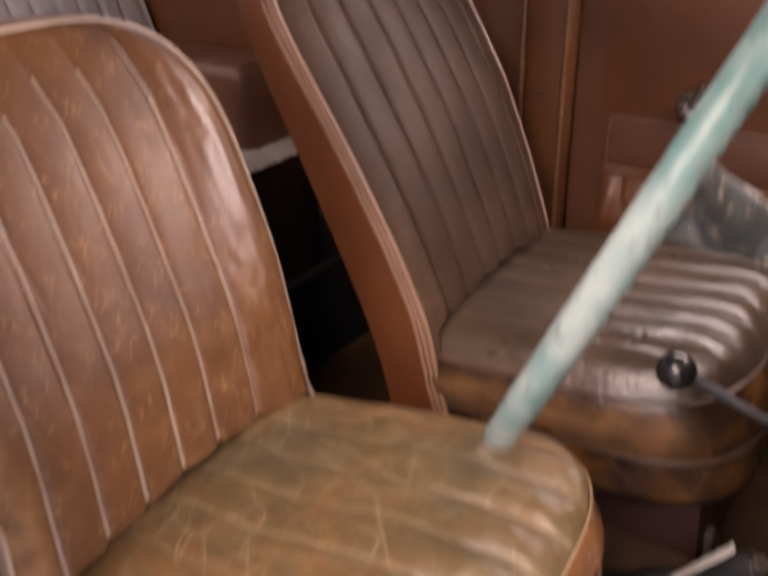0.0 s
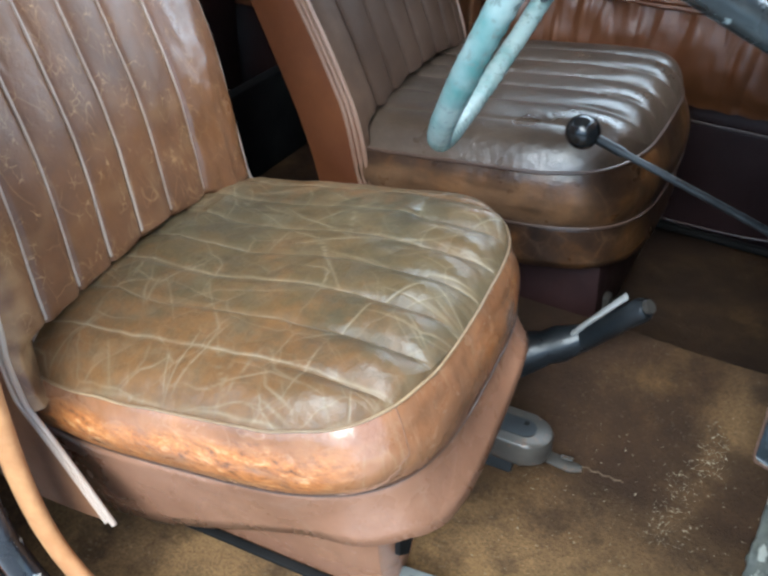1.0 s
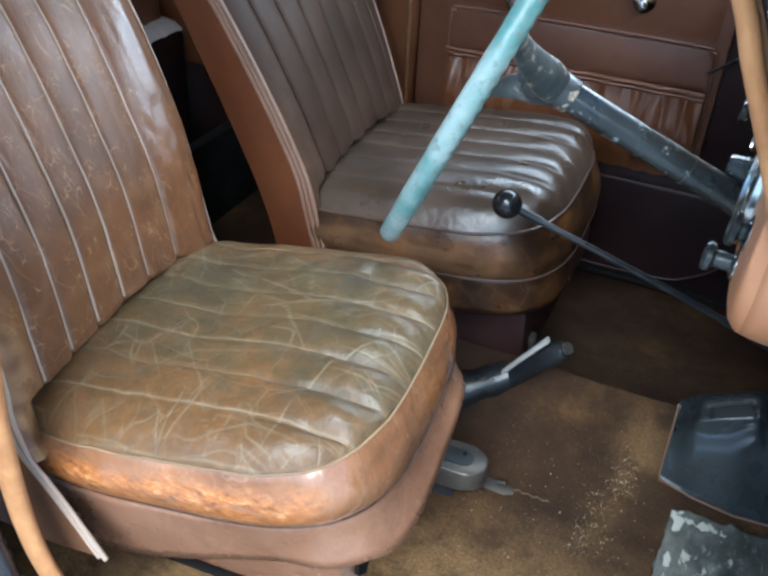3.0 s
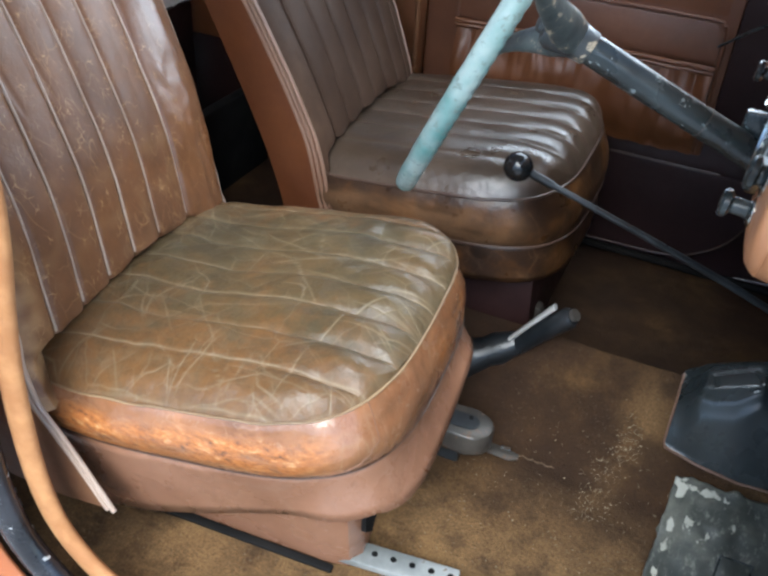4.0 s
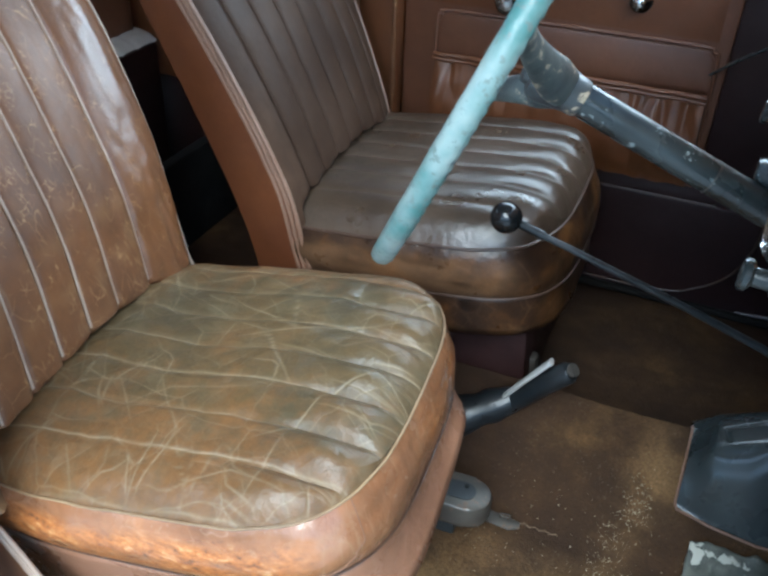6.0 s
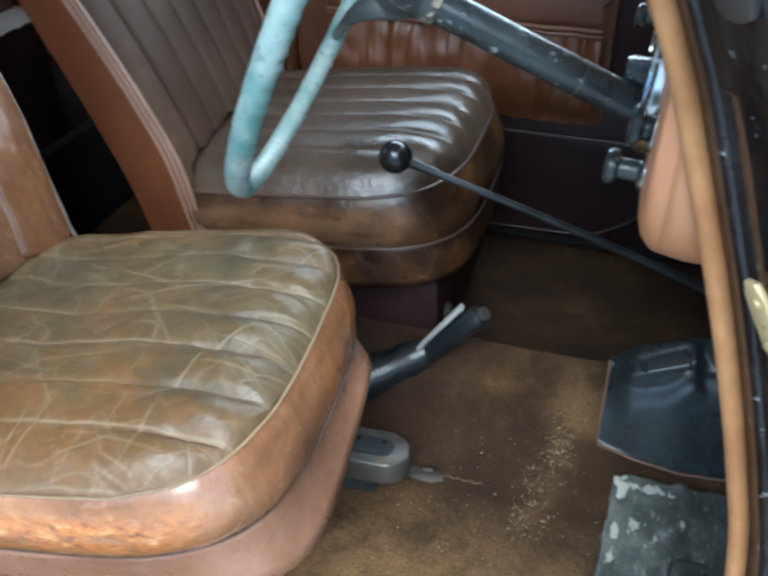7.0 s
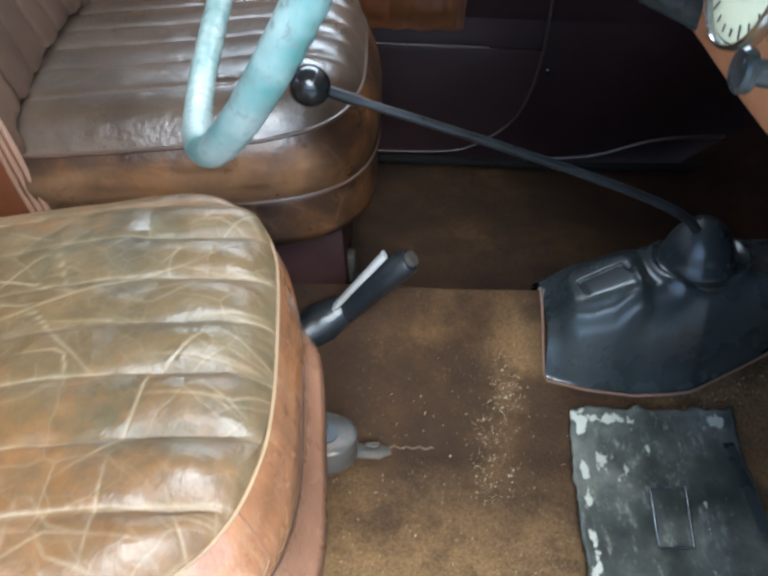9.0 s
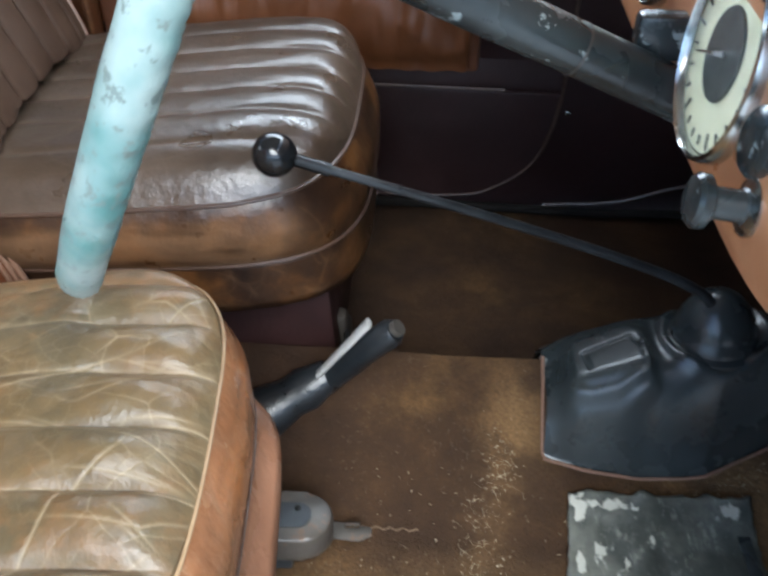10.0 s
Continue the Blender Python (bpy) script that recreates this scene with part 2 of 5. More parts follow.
def scuffed_leather():
    """Brown boxing leather, its hide scraped to orange fibres where the attribute says so."""
    m, nt, b = nodes_of("scuffed_brown_leather", 0.3)
    col = ramp(nt, noise_tex(nt, 9.0, 5.0, 0.6), [(0.32, (0.16, 0.071, 0.033)), (0.48, (0.275, 0.12, 0.054)), (0.64, (0.4, 0.178, 0.078))])
    col = mix(nt, ramp(nt, noise_tex(nt, 40.0, 6.0, 0.7), [(0.45, grey(0)), (0.7, grey(0.5))]), col, (0.3, 0.16, 0.088))
    streak = noise_tex(nt, 130.0, 7.0, 0.75, stretched(nt, (0.6, 0.6, 1.2)))
    fibre = ramp(nt, streak, [(0.36, (0.09, 0.036, 0.014)), (0.45, (0.36, 0.115, 0.024)), (0.55, (0.5, 0.178, 0.04)), (0.66, (0.66, 0.38, 0.16))])
    raw = maths(nt, "MULTIPLY", attribute(nt, "wear_and_light"), ramp(nt, noise_tex(nt, 28.0, 6.0, 0.75, stretched(nt, (0.6, 0.6, 1.2))), [(0.36, grey(0.4)), (0.52, grey(1))]))
    tiny, _ = polygon_creases(nt, 60.0, 0.14, 1.7, 15.0, 1.0, 14.0, 0.52)
    col = mix(nt, maths(nt, "MULTIPLY", tiny, 0.4), col, (0.5, 0.32, 0.18))
    for scale, turn, stretch, k in ((11.0, 62.0, 2.6, 0.4), (17.0, -35.0, 2.2, 0.35)):
        col = mix(nt, maths(nt, "MULTIPLY", ridge_lines(nt, scale, 0.006, turn, stretch, 0.5), k), col, (0.6, 0.42, 0.27))
    col = mix(nt, raw, col, fibre)
    nt.links.new(col, b.inputs["Base Color"])
    rr = ramp(nt, noise_tex(nt, 30.0, 4.0), [(0.3, grey(0.13)), (0.7, grey(0.32))])
    nt.links.new(maths(nt, "ADD", rr, maths(nt, "MULTIPLY", raw, 0.3)), b.inputs["Roughness"])
    b.inputs["Coat Weight"].default_value, b.inputs["Coat Roughness"].default_value = 0.6, 0.14
    bump(nt, b, [(noise_tex(nt, 24.0, 5.0, 0.6, stretched(nt, (1.6, 1.6, 0.7))), 0.5, 0.005), (maths(nt, "MULTIPLY", streak, raw), 0.6, 0.003)])
    return m


def torn_rubber():
    """Heel mat rubber: scuffed black to grey, its edges torn to pale canvas."""
    m, nt, b = nodes_of("worn_rubber_heel_mat", 0.4)
    col = ramp(nt, noise_tex(nt, 9.0, 6.0, 0.65), [(0.36, (0.02, 0.023, 0.02)), (0.5, (0.052, 0.056, 0.046)), (0.68, (0.15, 0.148, 0.118))])
    scuff = noise_tex(nt, 75.0, 8.0, 0.8, stretched(nt, (1.0, 0.4, 1.0), 12.0))
    col = mix(nt, ramp(nt, scuff, [(0.54, grey(0)), (0.66, grey(0.6))]), col, (0.33, 0.33, 0.27))
    tear = noise_tex(nt, 55.0, 5.0, 0.65, stretched(nt, (1.0, 0.6, 1.0)))
    torn = ramp(nt, maths(nt, "ADD", maths(nt, "MULTIPLY", attribute(nt, "wear_and_light"), 0.26), maths(nt, "MULTIPLY", tear, 0.9)), [(0.6, grey(0)), (0.63, grey(1))])
    col = mix(nt, torn, col, (0.42, 0.41, 0.34))
    nt.links.new(col, b.inputs["Base Color"])
    rr = ramp(nt, noise_tex(nt, 25.0, 5.0), [(0.3, grey(0.28)), (0.7, grey(0.55))])
    nt.links.new(rr, b.inputs["Roughness"])
    bump(nt, b, [(noise_tex(nt, 18.0, 4.0), 0.4, 0.006), (torn, 0.6, 0.002), (scuff, 0.3, 0.001)])
    return m


OLIVE = crazed_leather()
SIDE = leather("brown_side_leathercloth", (0.13, 0.058, 0.027), (0.175, 0.078, 0.036), (0.22, 0.1, 0.047), (0.4, 0.26, 0.17), 0.5, 0.15, 9.0, 0.5, 0.03, 0.3)
SCUFFED = scuffed_leather()
WELT = leather("pale_worn_welt", (0.3, 0.2, 0.14), (0.42, 0.3, 0.22), (0.52, 0.4, 0.31), (0.6, 0.48, 0.38), 0.32, 0.2, 20.0, 0.5, 0.03, 0.2)
PIPING = leather("frayed_tan_piping", (0.1, 0.055, 0.028), (0.2, 0.11, 0.05), (0.34, 0.22, 0.11), (0.5, 0.36, 0.2), 0.5, 0.3, 30.0, 0.45, 0.04, 0.4)
DARKBEAD = leather("dark_brown_piping", (0.04, 0.021, 0.013), (0.065, 0.035, 0.021), (0.1, 0.055, 0.034), (0.18, 0.1, 0.065), 0.35, 0.2, 20.0, 0.5, 0.03, 0.2)
TAN = leather("tan_leather", (0.09, 0.039, 0.017), (0.15, 0.063, 0.025), (0.195, 0.08, 0.028), (0.52, 0.3, 0.13), 0.42, 0.8, 25.0, 0.5, 0.024, 1.0, 0.42)
SKIRT = leather("dusty_pink_brown_leathercloth", (0.19, 0.089, 0.05), (0.265, 0.128, 0.072), (0.33, 0.168, 0.1), (0.5, 0.36, 0.26), 0.24, 0.25, 7.0, 0.55, 0.03, 0.1)
BROWN = leather("dark_brown_leather", (0.03, 0.019, 0.012), (0.05, 0.033, 0.021), (0.078, 0.053, 0.036), (0.18, 0.125, 0.085), 0.3, 0.3, 14.0, 0.46, 0.03, 0.15, 0.85, 7.0, 0.6)
BACKBROWN = leather("matt_dark_brown_leather", (0.03, 0.016, 0.01), (0.046, 0.026, 0.016), (0.066, 0.039, 0.025), (0.15, 0.09, 0.055), 0.5, 0.12, 14.0, 0.5, 0.03, 0.12, 0.14)
AMBER = leather("polished_brown_leather", (0.009, 0.005, 0.004), (0.036, 0.017, 0.008), (0.135, 0.058, 0.018), (0.26, 0.15, 0.08), 0.3, 0.3, 12.0, 0.5, 0.05, 0.3, 0.38, 10.0, 0.5)
RUST = leather("smooth_rust_brown_leathercloth", (0.11, 0.039, 0.014), (0.145, 0.052, 0.018), (0.18, 0.066, 0.023), (0.3, 0.15, 0.08), 0.42, 0.08, 9.0, 0.55, 0.03, 0.1)
DOORCARD = leather("door_trim_leathercloth", (0.105, 0.042, 0.023), (0.145, 0.06, 0.031), (0.18, 0.076, 0.038), (0.35, 0.2, 0.13), 0.42, 0.1, 10.0, 0.55, 0.03, 0.15)
MAROON = leather("maroon_trim_board", (0.016, 0.007, 0.007), (0.025, 0.011, 0.011), (0.036, 0.017, 0.016), (0.12, 0.07, 0.06), 0.45, 0.06, 12.0, 0.55, 0.03, 0.1, 0.35)
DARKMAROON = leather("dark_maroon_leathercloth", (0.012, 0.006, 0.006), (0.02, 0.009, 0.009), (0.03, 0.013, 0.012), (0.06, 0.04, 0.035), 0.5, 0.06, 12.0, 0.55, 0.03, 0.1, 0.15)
GREYSEAT = leather("grey_worn_leather", (0.34, 0.32, 0.3), (0.44, 0.42, 0.4), (0.54, 0.52, 0.5), (0.6, 0.55, 0.5), 0.4, 0.1, 12.0, 0.5, 0.03, 0.2)
CARPET = carpet_material()
TEAL = painted("chipped_pale_teal_enamel", (0.075, 0.175, 0.162), (0.25, 0.31, 0.288), 0.36, 0.0, (0.13, 0.165, 0.15), 0.58, 50.0, 0.5, 2.8)
HUB = painted("chipped_black_enamel", (0.028, 0.033, 0.036), (0.07, 0.078, 0.08), 0.38, 0.0, (0.5, 0.42, 0.3), 0.585, 34.0, 0.5)
SPOKE = painted("worn_slate_enamel", (0.04, 0.048, 0.05), (0.11, 0.135, 0.13), 0.4, 0.0, (0.5, 0.42, 0.3), 0.57, 34.0, 0.6)
COLUMN = painted("scuffed_gunmetal_paint", (0.011, 0.015, 0.016), (0.034, 0.043, 0.044), 0.26, 0.0, (0.22, 0.26, 0.26), 0.62, 30.0, 0.3, 2.4)
POSTBLACK = painted("glossy_black_post_enamel", (0.005, 0.005, 0.006), (0.012, 0.012, 0.014), 0.1, 0.0, (0.4, 0.4, 0.38), 0.66, 38.0, 0.3)
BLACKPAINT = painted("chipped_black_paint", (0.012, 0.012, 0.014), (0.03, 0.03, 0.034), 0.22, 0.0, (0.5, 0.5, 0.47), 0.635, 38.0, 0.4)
RUBBER = painted("black_moulded_rubber", (0.022, 0.027, 0.028), (0.04, 0.048, 0.048), 0.27, 0.0, None, 0.6, 20.0, 0.15)
MAT = torn_rubber()
GRIP = painted("black_handle_rubber", (0.008, 0.01, 0.012), (0.017, 0.02, 0.023), 0.34, 0.0, None, 0.6, 40.0, 0.6)
GLOSSTAN = leather("crinkled_glossy_tan_leather", (0.09, 0.039, 0.017), (0.15, 0.063, 0.025), (0.195, 0.08, 0.028), (0.52, 0.3, 0.13), 0.3, 0.6, 25.0, 0.53, 0.024, 1.0, 0.6)
SIDEBEAD = leather("pinkish_brown_beading", (0.13, 0.07, 0.045), (0.2, 0.11, 0.072), (0.27, 0.16, 0.11), (0.4, 0.28, 0.2), 0.35, 0.2, 20.0, 0.5, 0.03, 0.2)
SEATBEAD = leather("worn_brown_piping", (0.04, 0.022, 0.014), (0.065, 0.037, 0.025), (0.1, 0.06, 0.042), (0.28, 0.2, 0.15), 0.35, 0.2, 20.0, 0.5, 0.03, 0.2)
SEATSIDE = leather("rust_brown_seat_facing", (0.075, 0.024, 0.009), (0.104, 0.034, 0.012), (0.135, 0.046, 0.016), (0.3, 0.15, 0.08), 0.45, 0.1, 9.0, 0.55, 0.03, 0.15, 0.4)
BALL = painted("glossy_black_bakelite", (0.006, 0.007, 0.008), (0.01, 0.011, 0.012), 0.1, 0.0, None, 0.6, 10.0, 0.02)
STEEL = painted("dull_grey_steel", (0.05, 0.044, 0.038), (0.098, 0.087, 0.074), 0.42, 0.3, (0.12, 0.08, 0.055), 0.6, 34.0, 0.3)
RODMETAL = painted("dark_steel_rod", (0.013, 0.015, 0.017), (0.045, 0.05, 0.054), 0.34, 0.4, None, 0.6, 30.0, 0.2)
CHROME = painted("worn_chrome", (0.5, 0.51, 0.5), (0.34, 0.35, 0.34), 0.2, 1.0, None, 0.6, 20.0, 0.1)
ALLOY = painted("bright_worn_alloy", (0.62, 0.62, 0.6), (0.75, 0.75, 0.73), 0.32, 0.5, None, 0.6, 40.0, 0.2)
ALLOYDULL = painted("dusty_galvanised_steel", (0.2, 0.21, 0.2), (0.36, 0.37, 0.35), 0.45, 0.2, (0.16, 0.12, 0.08), 0.64, 40.0, 0.3)
BRASS = painted("tarnished_brass", (0.55, 0.4, 0.17), (0.68, 0.53, 0.27), 0.45, 0.2, (0.18, 0.12, 0.05), 0.63, 40.0, 0.4)
DASH = painted("brown_grained_dashboard", (0.4, 0.175, 0.08), (0.5, 0.23, 0.105), 0.36, 0.0, None, 0.6, 16.0, 0.2)
CORD = painted("tan_cloth_windlace", (0.38, 0.165, 0.058), (0.5, 0.24, 0.09), 0.8, 0.0, None, 0.6, 60.0, 0.6)
CREAM = painted("cream_dial_face", (0.66, 0.67, 0.45), (0.74, 0.74, 0.52), 0.5, 0.0, (0.3, 0.3, 0.2), 0.7, 90.0, 0.05)
DIAL = painted("dark_dial_centre", (0.03, 0.035, 0.03), (0.05, 0.055, 0.05), 0.45, 0.0, None, 0.6, 60.0, 0.05)
THREAD = painted("dusty_tan_thread", (0.12, 0.08, 0.045), (0.2, 0.14, 0.085), 0.9, 0.0, None, 0.6, 60.0, 0.3)
WHITE = painted("white_bodywork", (0.34, 0.35, 0.34), (0.42, 0.43, 0.42), 0.25, 0.0, None, 0.6, 6.0, 0.03)
BODY = painted("orange_brown_bodywork", (0.36, 0.11, 0.04), (0.42, 0.14, 0.05), 0.35, 0.0, None, 0.6, 8.0, 0.05)
CRUMB = painted("pale_grit", (0.32, 0.26, 0.17), (0.45, 0.39, 0.28), 0.8, 0.0, None, 0.6, 80.0, 0.1)
ROOFLINING = painted("headlining_cloth", (0.2, 0.14, 0.09), (0.25, 0.175, 0.12), 0.9, 0.0, None, 0.6, 40.0, 0.3)
CONCRETE = painted("concrete_floor", (0.42, 0.42, 0.4), (0.54, 0.53, 0.51), 0.8, 0.0, None, 0.6, 5.0, 0.3)


def reflected_streaks():
    """Glossy skin; its grey, white, pink and green streaks are painted reflections."""
    m, nt, b = nodes_of("streaked_reflection_panel", 0.15)
    n = noise_tex(nt, 16.0, 3.0, 0.55, stretched(nt, (2.6, 1.0, 0.45), 8.0))
    col = ramp(nt, n, [(0.36, (0.015, 0.035, 0.03)), (0.44, (0.1, 0.1, 0.11)), (0.5, (0.26, 0.26, 0.28)), (0.57, (0.17, 0.16, 0.18)), (0.63, (0.3, 0.13, 0.17)), (0.66, (0.28, 0.27, 0.28))])
    nt.links.new(col, b.inputs["Base Color"])
    bump(nt, b, [(noise_tex(nt, 40.0, 3.0, 0.6, stretched(nt, (2.0, 1.0, 0.6))), 0.6, 0.004)])
    return m


STREAKS = reflected_streaks()
# Matt black for undersides and for plates that stand in for shade.
VOID = painted("black_underside_and_shade", (0.01, 0.01, 0.01), (0.016, 0.015, 0.014), 0.9, 0.0, None, 0.6, 20.0, 0.1)
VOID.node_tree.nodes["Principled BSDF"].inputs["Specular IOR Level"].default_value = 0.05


# ---- mesh helpers ----
def smooth(me, angle=40):
    for p in me.polygons:
        p.use_smooth = True
    me.set_sharp_from_angle(angle=radians(angle))


def part(name, bm, material, parent=None, label="", angle=40, wear_and_light=None):
    """One mesh object out of a bmesh, under a thing or a part."""
    me = bpy.data.meshes.new(name)
    bmesh.ops.recalc_face_normals(bm, faces=bm.faces)
    bm.to_mesh(me)
    if wear_and_light is not None:
        at = me.attributes.new("wear_and_light", "FLOAT", "POINT")
        at.data.foreach_set("value", wear_and_light if isinstance(wear_and_light, list) else [wear_and_light(*v.co) for v in me.vertices])
    bm.free()
    smooth(me, angle)
    me.materials.append(material)
    ob = new(name, me)
    if parent is not None:
        ob.parent = parent
    if label:
        ob["label"] = label
    return ob


def thing(name, label, category, at=(0, 0, 0), group="", kind=""):
    ob = new(name)
    ob.empty_display_size = 0.05
    ob.location = at
    return tagged(ob, label, category, group, kind)


def sheet(rows, closed=False, bm=None):
    """A skin over rows of points, all of one length."""
    bm = bm or bmesh.new()
    vs = [[bm.verts.new(p) for p in row] for row in rows]
    for a, b in zip(vs, vs[1:]):
        n = len(a)
        for i in range(n if closed else n - 1):
            j = (i + 1) % n
            bm.faces.new((a[i], a[j], b[j], b[i]))
    return bm


def capped(rows, bm=None):
    """Closed rings, with both ends filled."""
    bm = sheet(rows, True, bm)
    bm.verts.ensure_lookup_table()
    n, k = len(rows[0]), len(bm.verts) - len(rows) * len(rows[0])
    bm.faces.new([bm.verts[k + i] for i in range(n)])
    bm.faces.new([bm.verts[len(bm.verts) - n + i] for i in range(n)])
    return bm


def tube(path, radius, segs=12, bm=None, flat=1.0, up=(0, 0, 1), cap=True, closed=False):
    """A round or flattened bar along a path; radius is a number or a function of 0..1."""
    pts = [Vector(p) for p in path]
    rings = []
    n = len(pts)
    for i, p in enumerate(pts):
        if closed:
            d = (pts[(i + 1) % n] - pts[i - 1]).normalized()
        else:
            d = (pts[min(i + 1, n - 1)] - pts[max(i - 1, 0)]).normalized()
        side = d.cross(Vector(up))
        side = side.normalized() if side.length > 1e-4 else Vector((1, 0, 0))
        top = side.cross(d).normalized()
        r = radius(i / (n - 1)) if callable(radius) else radius
        rings.append([p + side * (math.cos(a) * r) + top * (math.sin(a) * r * flat) for a in (2 * math.pi * k / segs for k in range(segs))])
    if closed:
        return sheet(rings + [rings[0]], True, bm)
    return capped(rings, bm) if cap else sheet(rings, True, bm)


def spline(points, n=40):
    """A smooth line through a few points."""
    p = [Vector(q) for q in points]
    p = [p[0] * 2 - p[1]] + p + [p[-1] * 2 - p[-2]]
    out = []
    per = max(2, n // (len(p) - 3))
    for i in range(1, len(p) - 2):
        for k in range(per):
            t = k / per
            a, b, c, d = p[i - 1], p[i], p[i + 1], p[i + 2]
            out.append(0.5 * (2 * b + (c - a) * t + (2 * a - 5 * b + 4 * c - d) * t * t + (3 * b - a - 3 * c + d) * t ** 3))
    out.append(p[-2])
    return out


def box(size, at=(0, 0, 0), bevel=0.004, segs=2, bm=None, m=None):
    bm = bm or bmesh.new()
    made = bmesh.ops.create_cube(bm, size=1.0)["verts"]
    for v in made:
        v.co = Vector((v.co.x * size[0], v.co.y * size[1], v.co.z * size[2]))
        if m is not None:
            v.co = m @ v.co
        v.co += Vector(at)
    if bevel:
        edges = list({e for v in made for e in v.link_edges})
        bmesh.ops.bevel(bm, geom=edges, offset=bevel, segments=segs, affect="EDGES", profile=0.5)
    return bm


def lathe(profile, frame_m, segs=32, bm=None):
    """Radius and height pairs turned round the z axis of a frame."""
    bm = bm or bmesh.new()
    rows = [[frame_m @ Vector((r * math.cos(a), r * math.sin(a), h)) for a in (2 * math.pi * k / segs for k in range(segs))] for r, h in profile]
    return capped(rows, bm)


def axis_frame(at, direction):
    return Matrix.Translation(at) @ Vector(direction).to_track_quat("Z", "Y").to_matrix().to_4x4()


def plate(outline, thick, axis="y", bm=None, bevel=0.003):
    """A slab from an outline in the plane across an axis; it starts at the outline's third number."""
    bm = bm or bmesh.new()
    d = {"x": Vector((1, 0, 0)), "y": Vector((0, 1, 0)), "z": Vector((0, 0, 1))}[axis] * thick
    a = [bm.verts.new(p) for p in outline]
    b = [bm.verts.new(Vector(p) + d) for p in outline]
    n = len(a)
    bm.faces.new(a)
    bm.faces.new(b[::-1])
    rim = []
    for i in range(n):
        f = bm.faces.new((a[i], b[i], b[(i + 1) % n], a[(i + 1) % n]))
        rim += [e for e in f.edges if (e.verts[0] in a) == (e.verts[1] in a)]
    if bevel:
        bmesh.ops.bevel(bm, geom=list(set(rim)), offset=bevel, segments=2, affect="EDGES", profile=0.5)
    return bm


def lerp(a, b, t):
    return a + (b - a) * t


def table(pairs, x):
    """Straight lines between known pairs."""
    if x <= pairs[0][0]:
        return pairs[0][1]
    for (x0, y0), (x1, y1) in zip(pairs, pairs[1:]):
        if x <= x1:
            return lerp(y0, y1, (x - x0) / (x1 - x0))
    return pairs[-1][1]


# ---- the car's shell ----
MID = 1.01          # the car's middle line
NEAR, FAR = 0.45, 1.60


def hump(y):
    """The tunnel's cross-section."""
    return table([(0.925, 0.0), (0.95, 0.008), (1.0, 0.032), (1.05, 0.066), (1.09, 0.092), (1.114, 0.1), (1.121, 0.094), (1.132, 0.06), (1.145, 0.02), (1.16, 0.0)], y)


def floor_z(x, y):
    z = hump(y) * table([(-0.75, 0.0), (-0.5, 1.0)], x)
    z += table([(0.93, 0.0), (1.15, 0.17)], x)
    return z + 0.003 * noise.noise((x * 7, y * 7, 0)) + 0.0012 * noise.noise((x * 40, y * 40, 3))


xs = [-1.25 + 2.4 * i / 150 for i in range(151)]
ys = [NEAR + (FAR - NEAR) * j / 220 for j in range(221)]


def worn_and_lit(x, y, z):
    """Paler pile inside the open door, ahead of the seat: shoe wear plus painted daylight."""
    near = max(0.0, min(1.0, (0.93 - y) / 0.2)) * max(0.0, min(1.0, (x + 0.35) / 0.3))
    # Lit patches on the tunnel, mainly beside the gearbox cover, painted as paler pile.
    tunnel = 0.55 * math.exp(-((x - 0.58) / 0.035) ** 2 - ((y - 1.04) / 0.06) ** 2) + 0.22 * math.exp(-((x - 0.545) / 0.025) ** 2 - ((y - 0.93) / 0.06) ** 2)
    fore = max(0.0, min(1.0, (x - 0.66) / 0.2)) * max(0.0, min(1.0, (1.06 - y) / 0.05))
    return min(1.0, 0.02 + 0.74 * near + 0.5 * fore + tunnel)


floor = part("floor", sheet([[(x, y, floor_z(x, y)) for y in ys] for x in xs]), CARPET, wear_and_light=worn_and_lit)
tagged(floor, "worn brown carpet over the car floor and low tunnel hump", "carpet", kind="structure")

ground = part("ground", sheet([[(x, y, -0.42) for y in (-60, 0, 60)] for x in (-60, 0, 60)]), CONCRETE)
tagged(ground, "grey concrete ground under and beside the car", "ground", kind="structure")
# Added wall, never in view; it fills the horizon for light and reflections.
unseen_wall = part("backdrop", box((30, 0.2, 3.4), (0, -14.0, 1.28), 0), CONCRETE)
tagged(unseen_wall, "added plain grey wall, out of view, facing the open side of the car", "wall", kind="structure")
chassis = part("underbody", box((2.5, 1.1, 0.06), (-0.05, MID + 0.01, -0.05), 0.01), VOID)
tagged(chassis, "black painted underbody below the carpeted floor", "underbody", kind="structure")

wall_far = thing("wall_far", "rust brown trimmed side of the car opposite the open door", "wall", kind="structure")
part("outer_skin", box((2.6, 0.03, 0.95), (0.0, FAR + 0.075, 0.325), 0.004), BODY, wall_far)
part("lower_side", box((2.6, 0.04, 0.3), (0.0, FAR + 0.024, 0.13), 0.004), MAROON, wall_far)
part("rear_quarter", box((1.15, 0.05, 0.72), (-0.695, FAR + 0.01, 0.62), 0.01), RUST, wall_far)
part("scuttle_side", box((0.62, 0.04, 0.62), (0.84, FAR + 0.022, 0.57), 0.006), MAROON, wall_far)
part("cant_rail", box((2.6, 0.05, 0.10), (0.0, FAR + 0.01, 1.27), 0.02), RUST, wall_far)
part("centre_post", box((0.075, 0.05, 0.95), (-0.083, 1.578, 0.67), 0.008), RUST, wall_far)
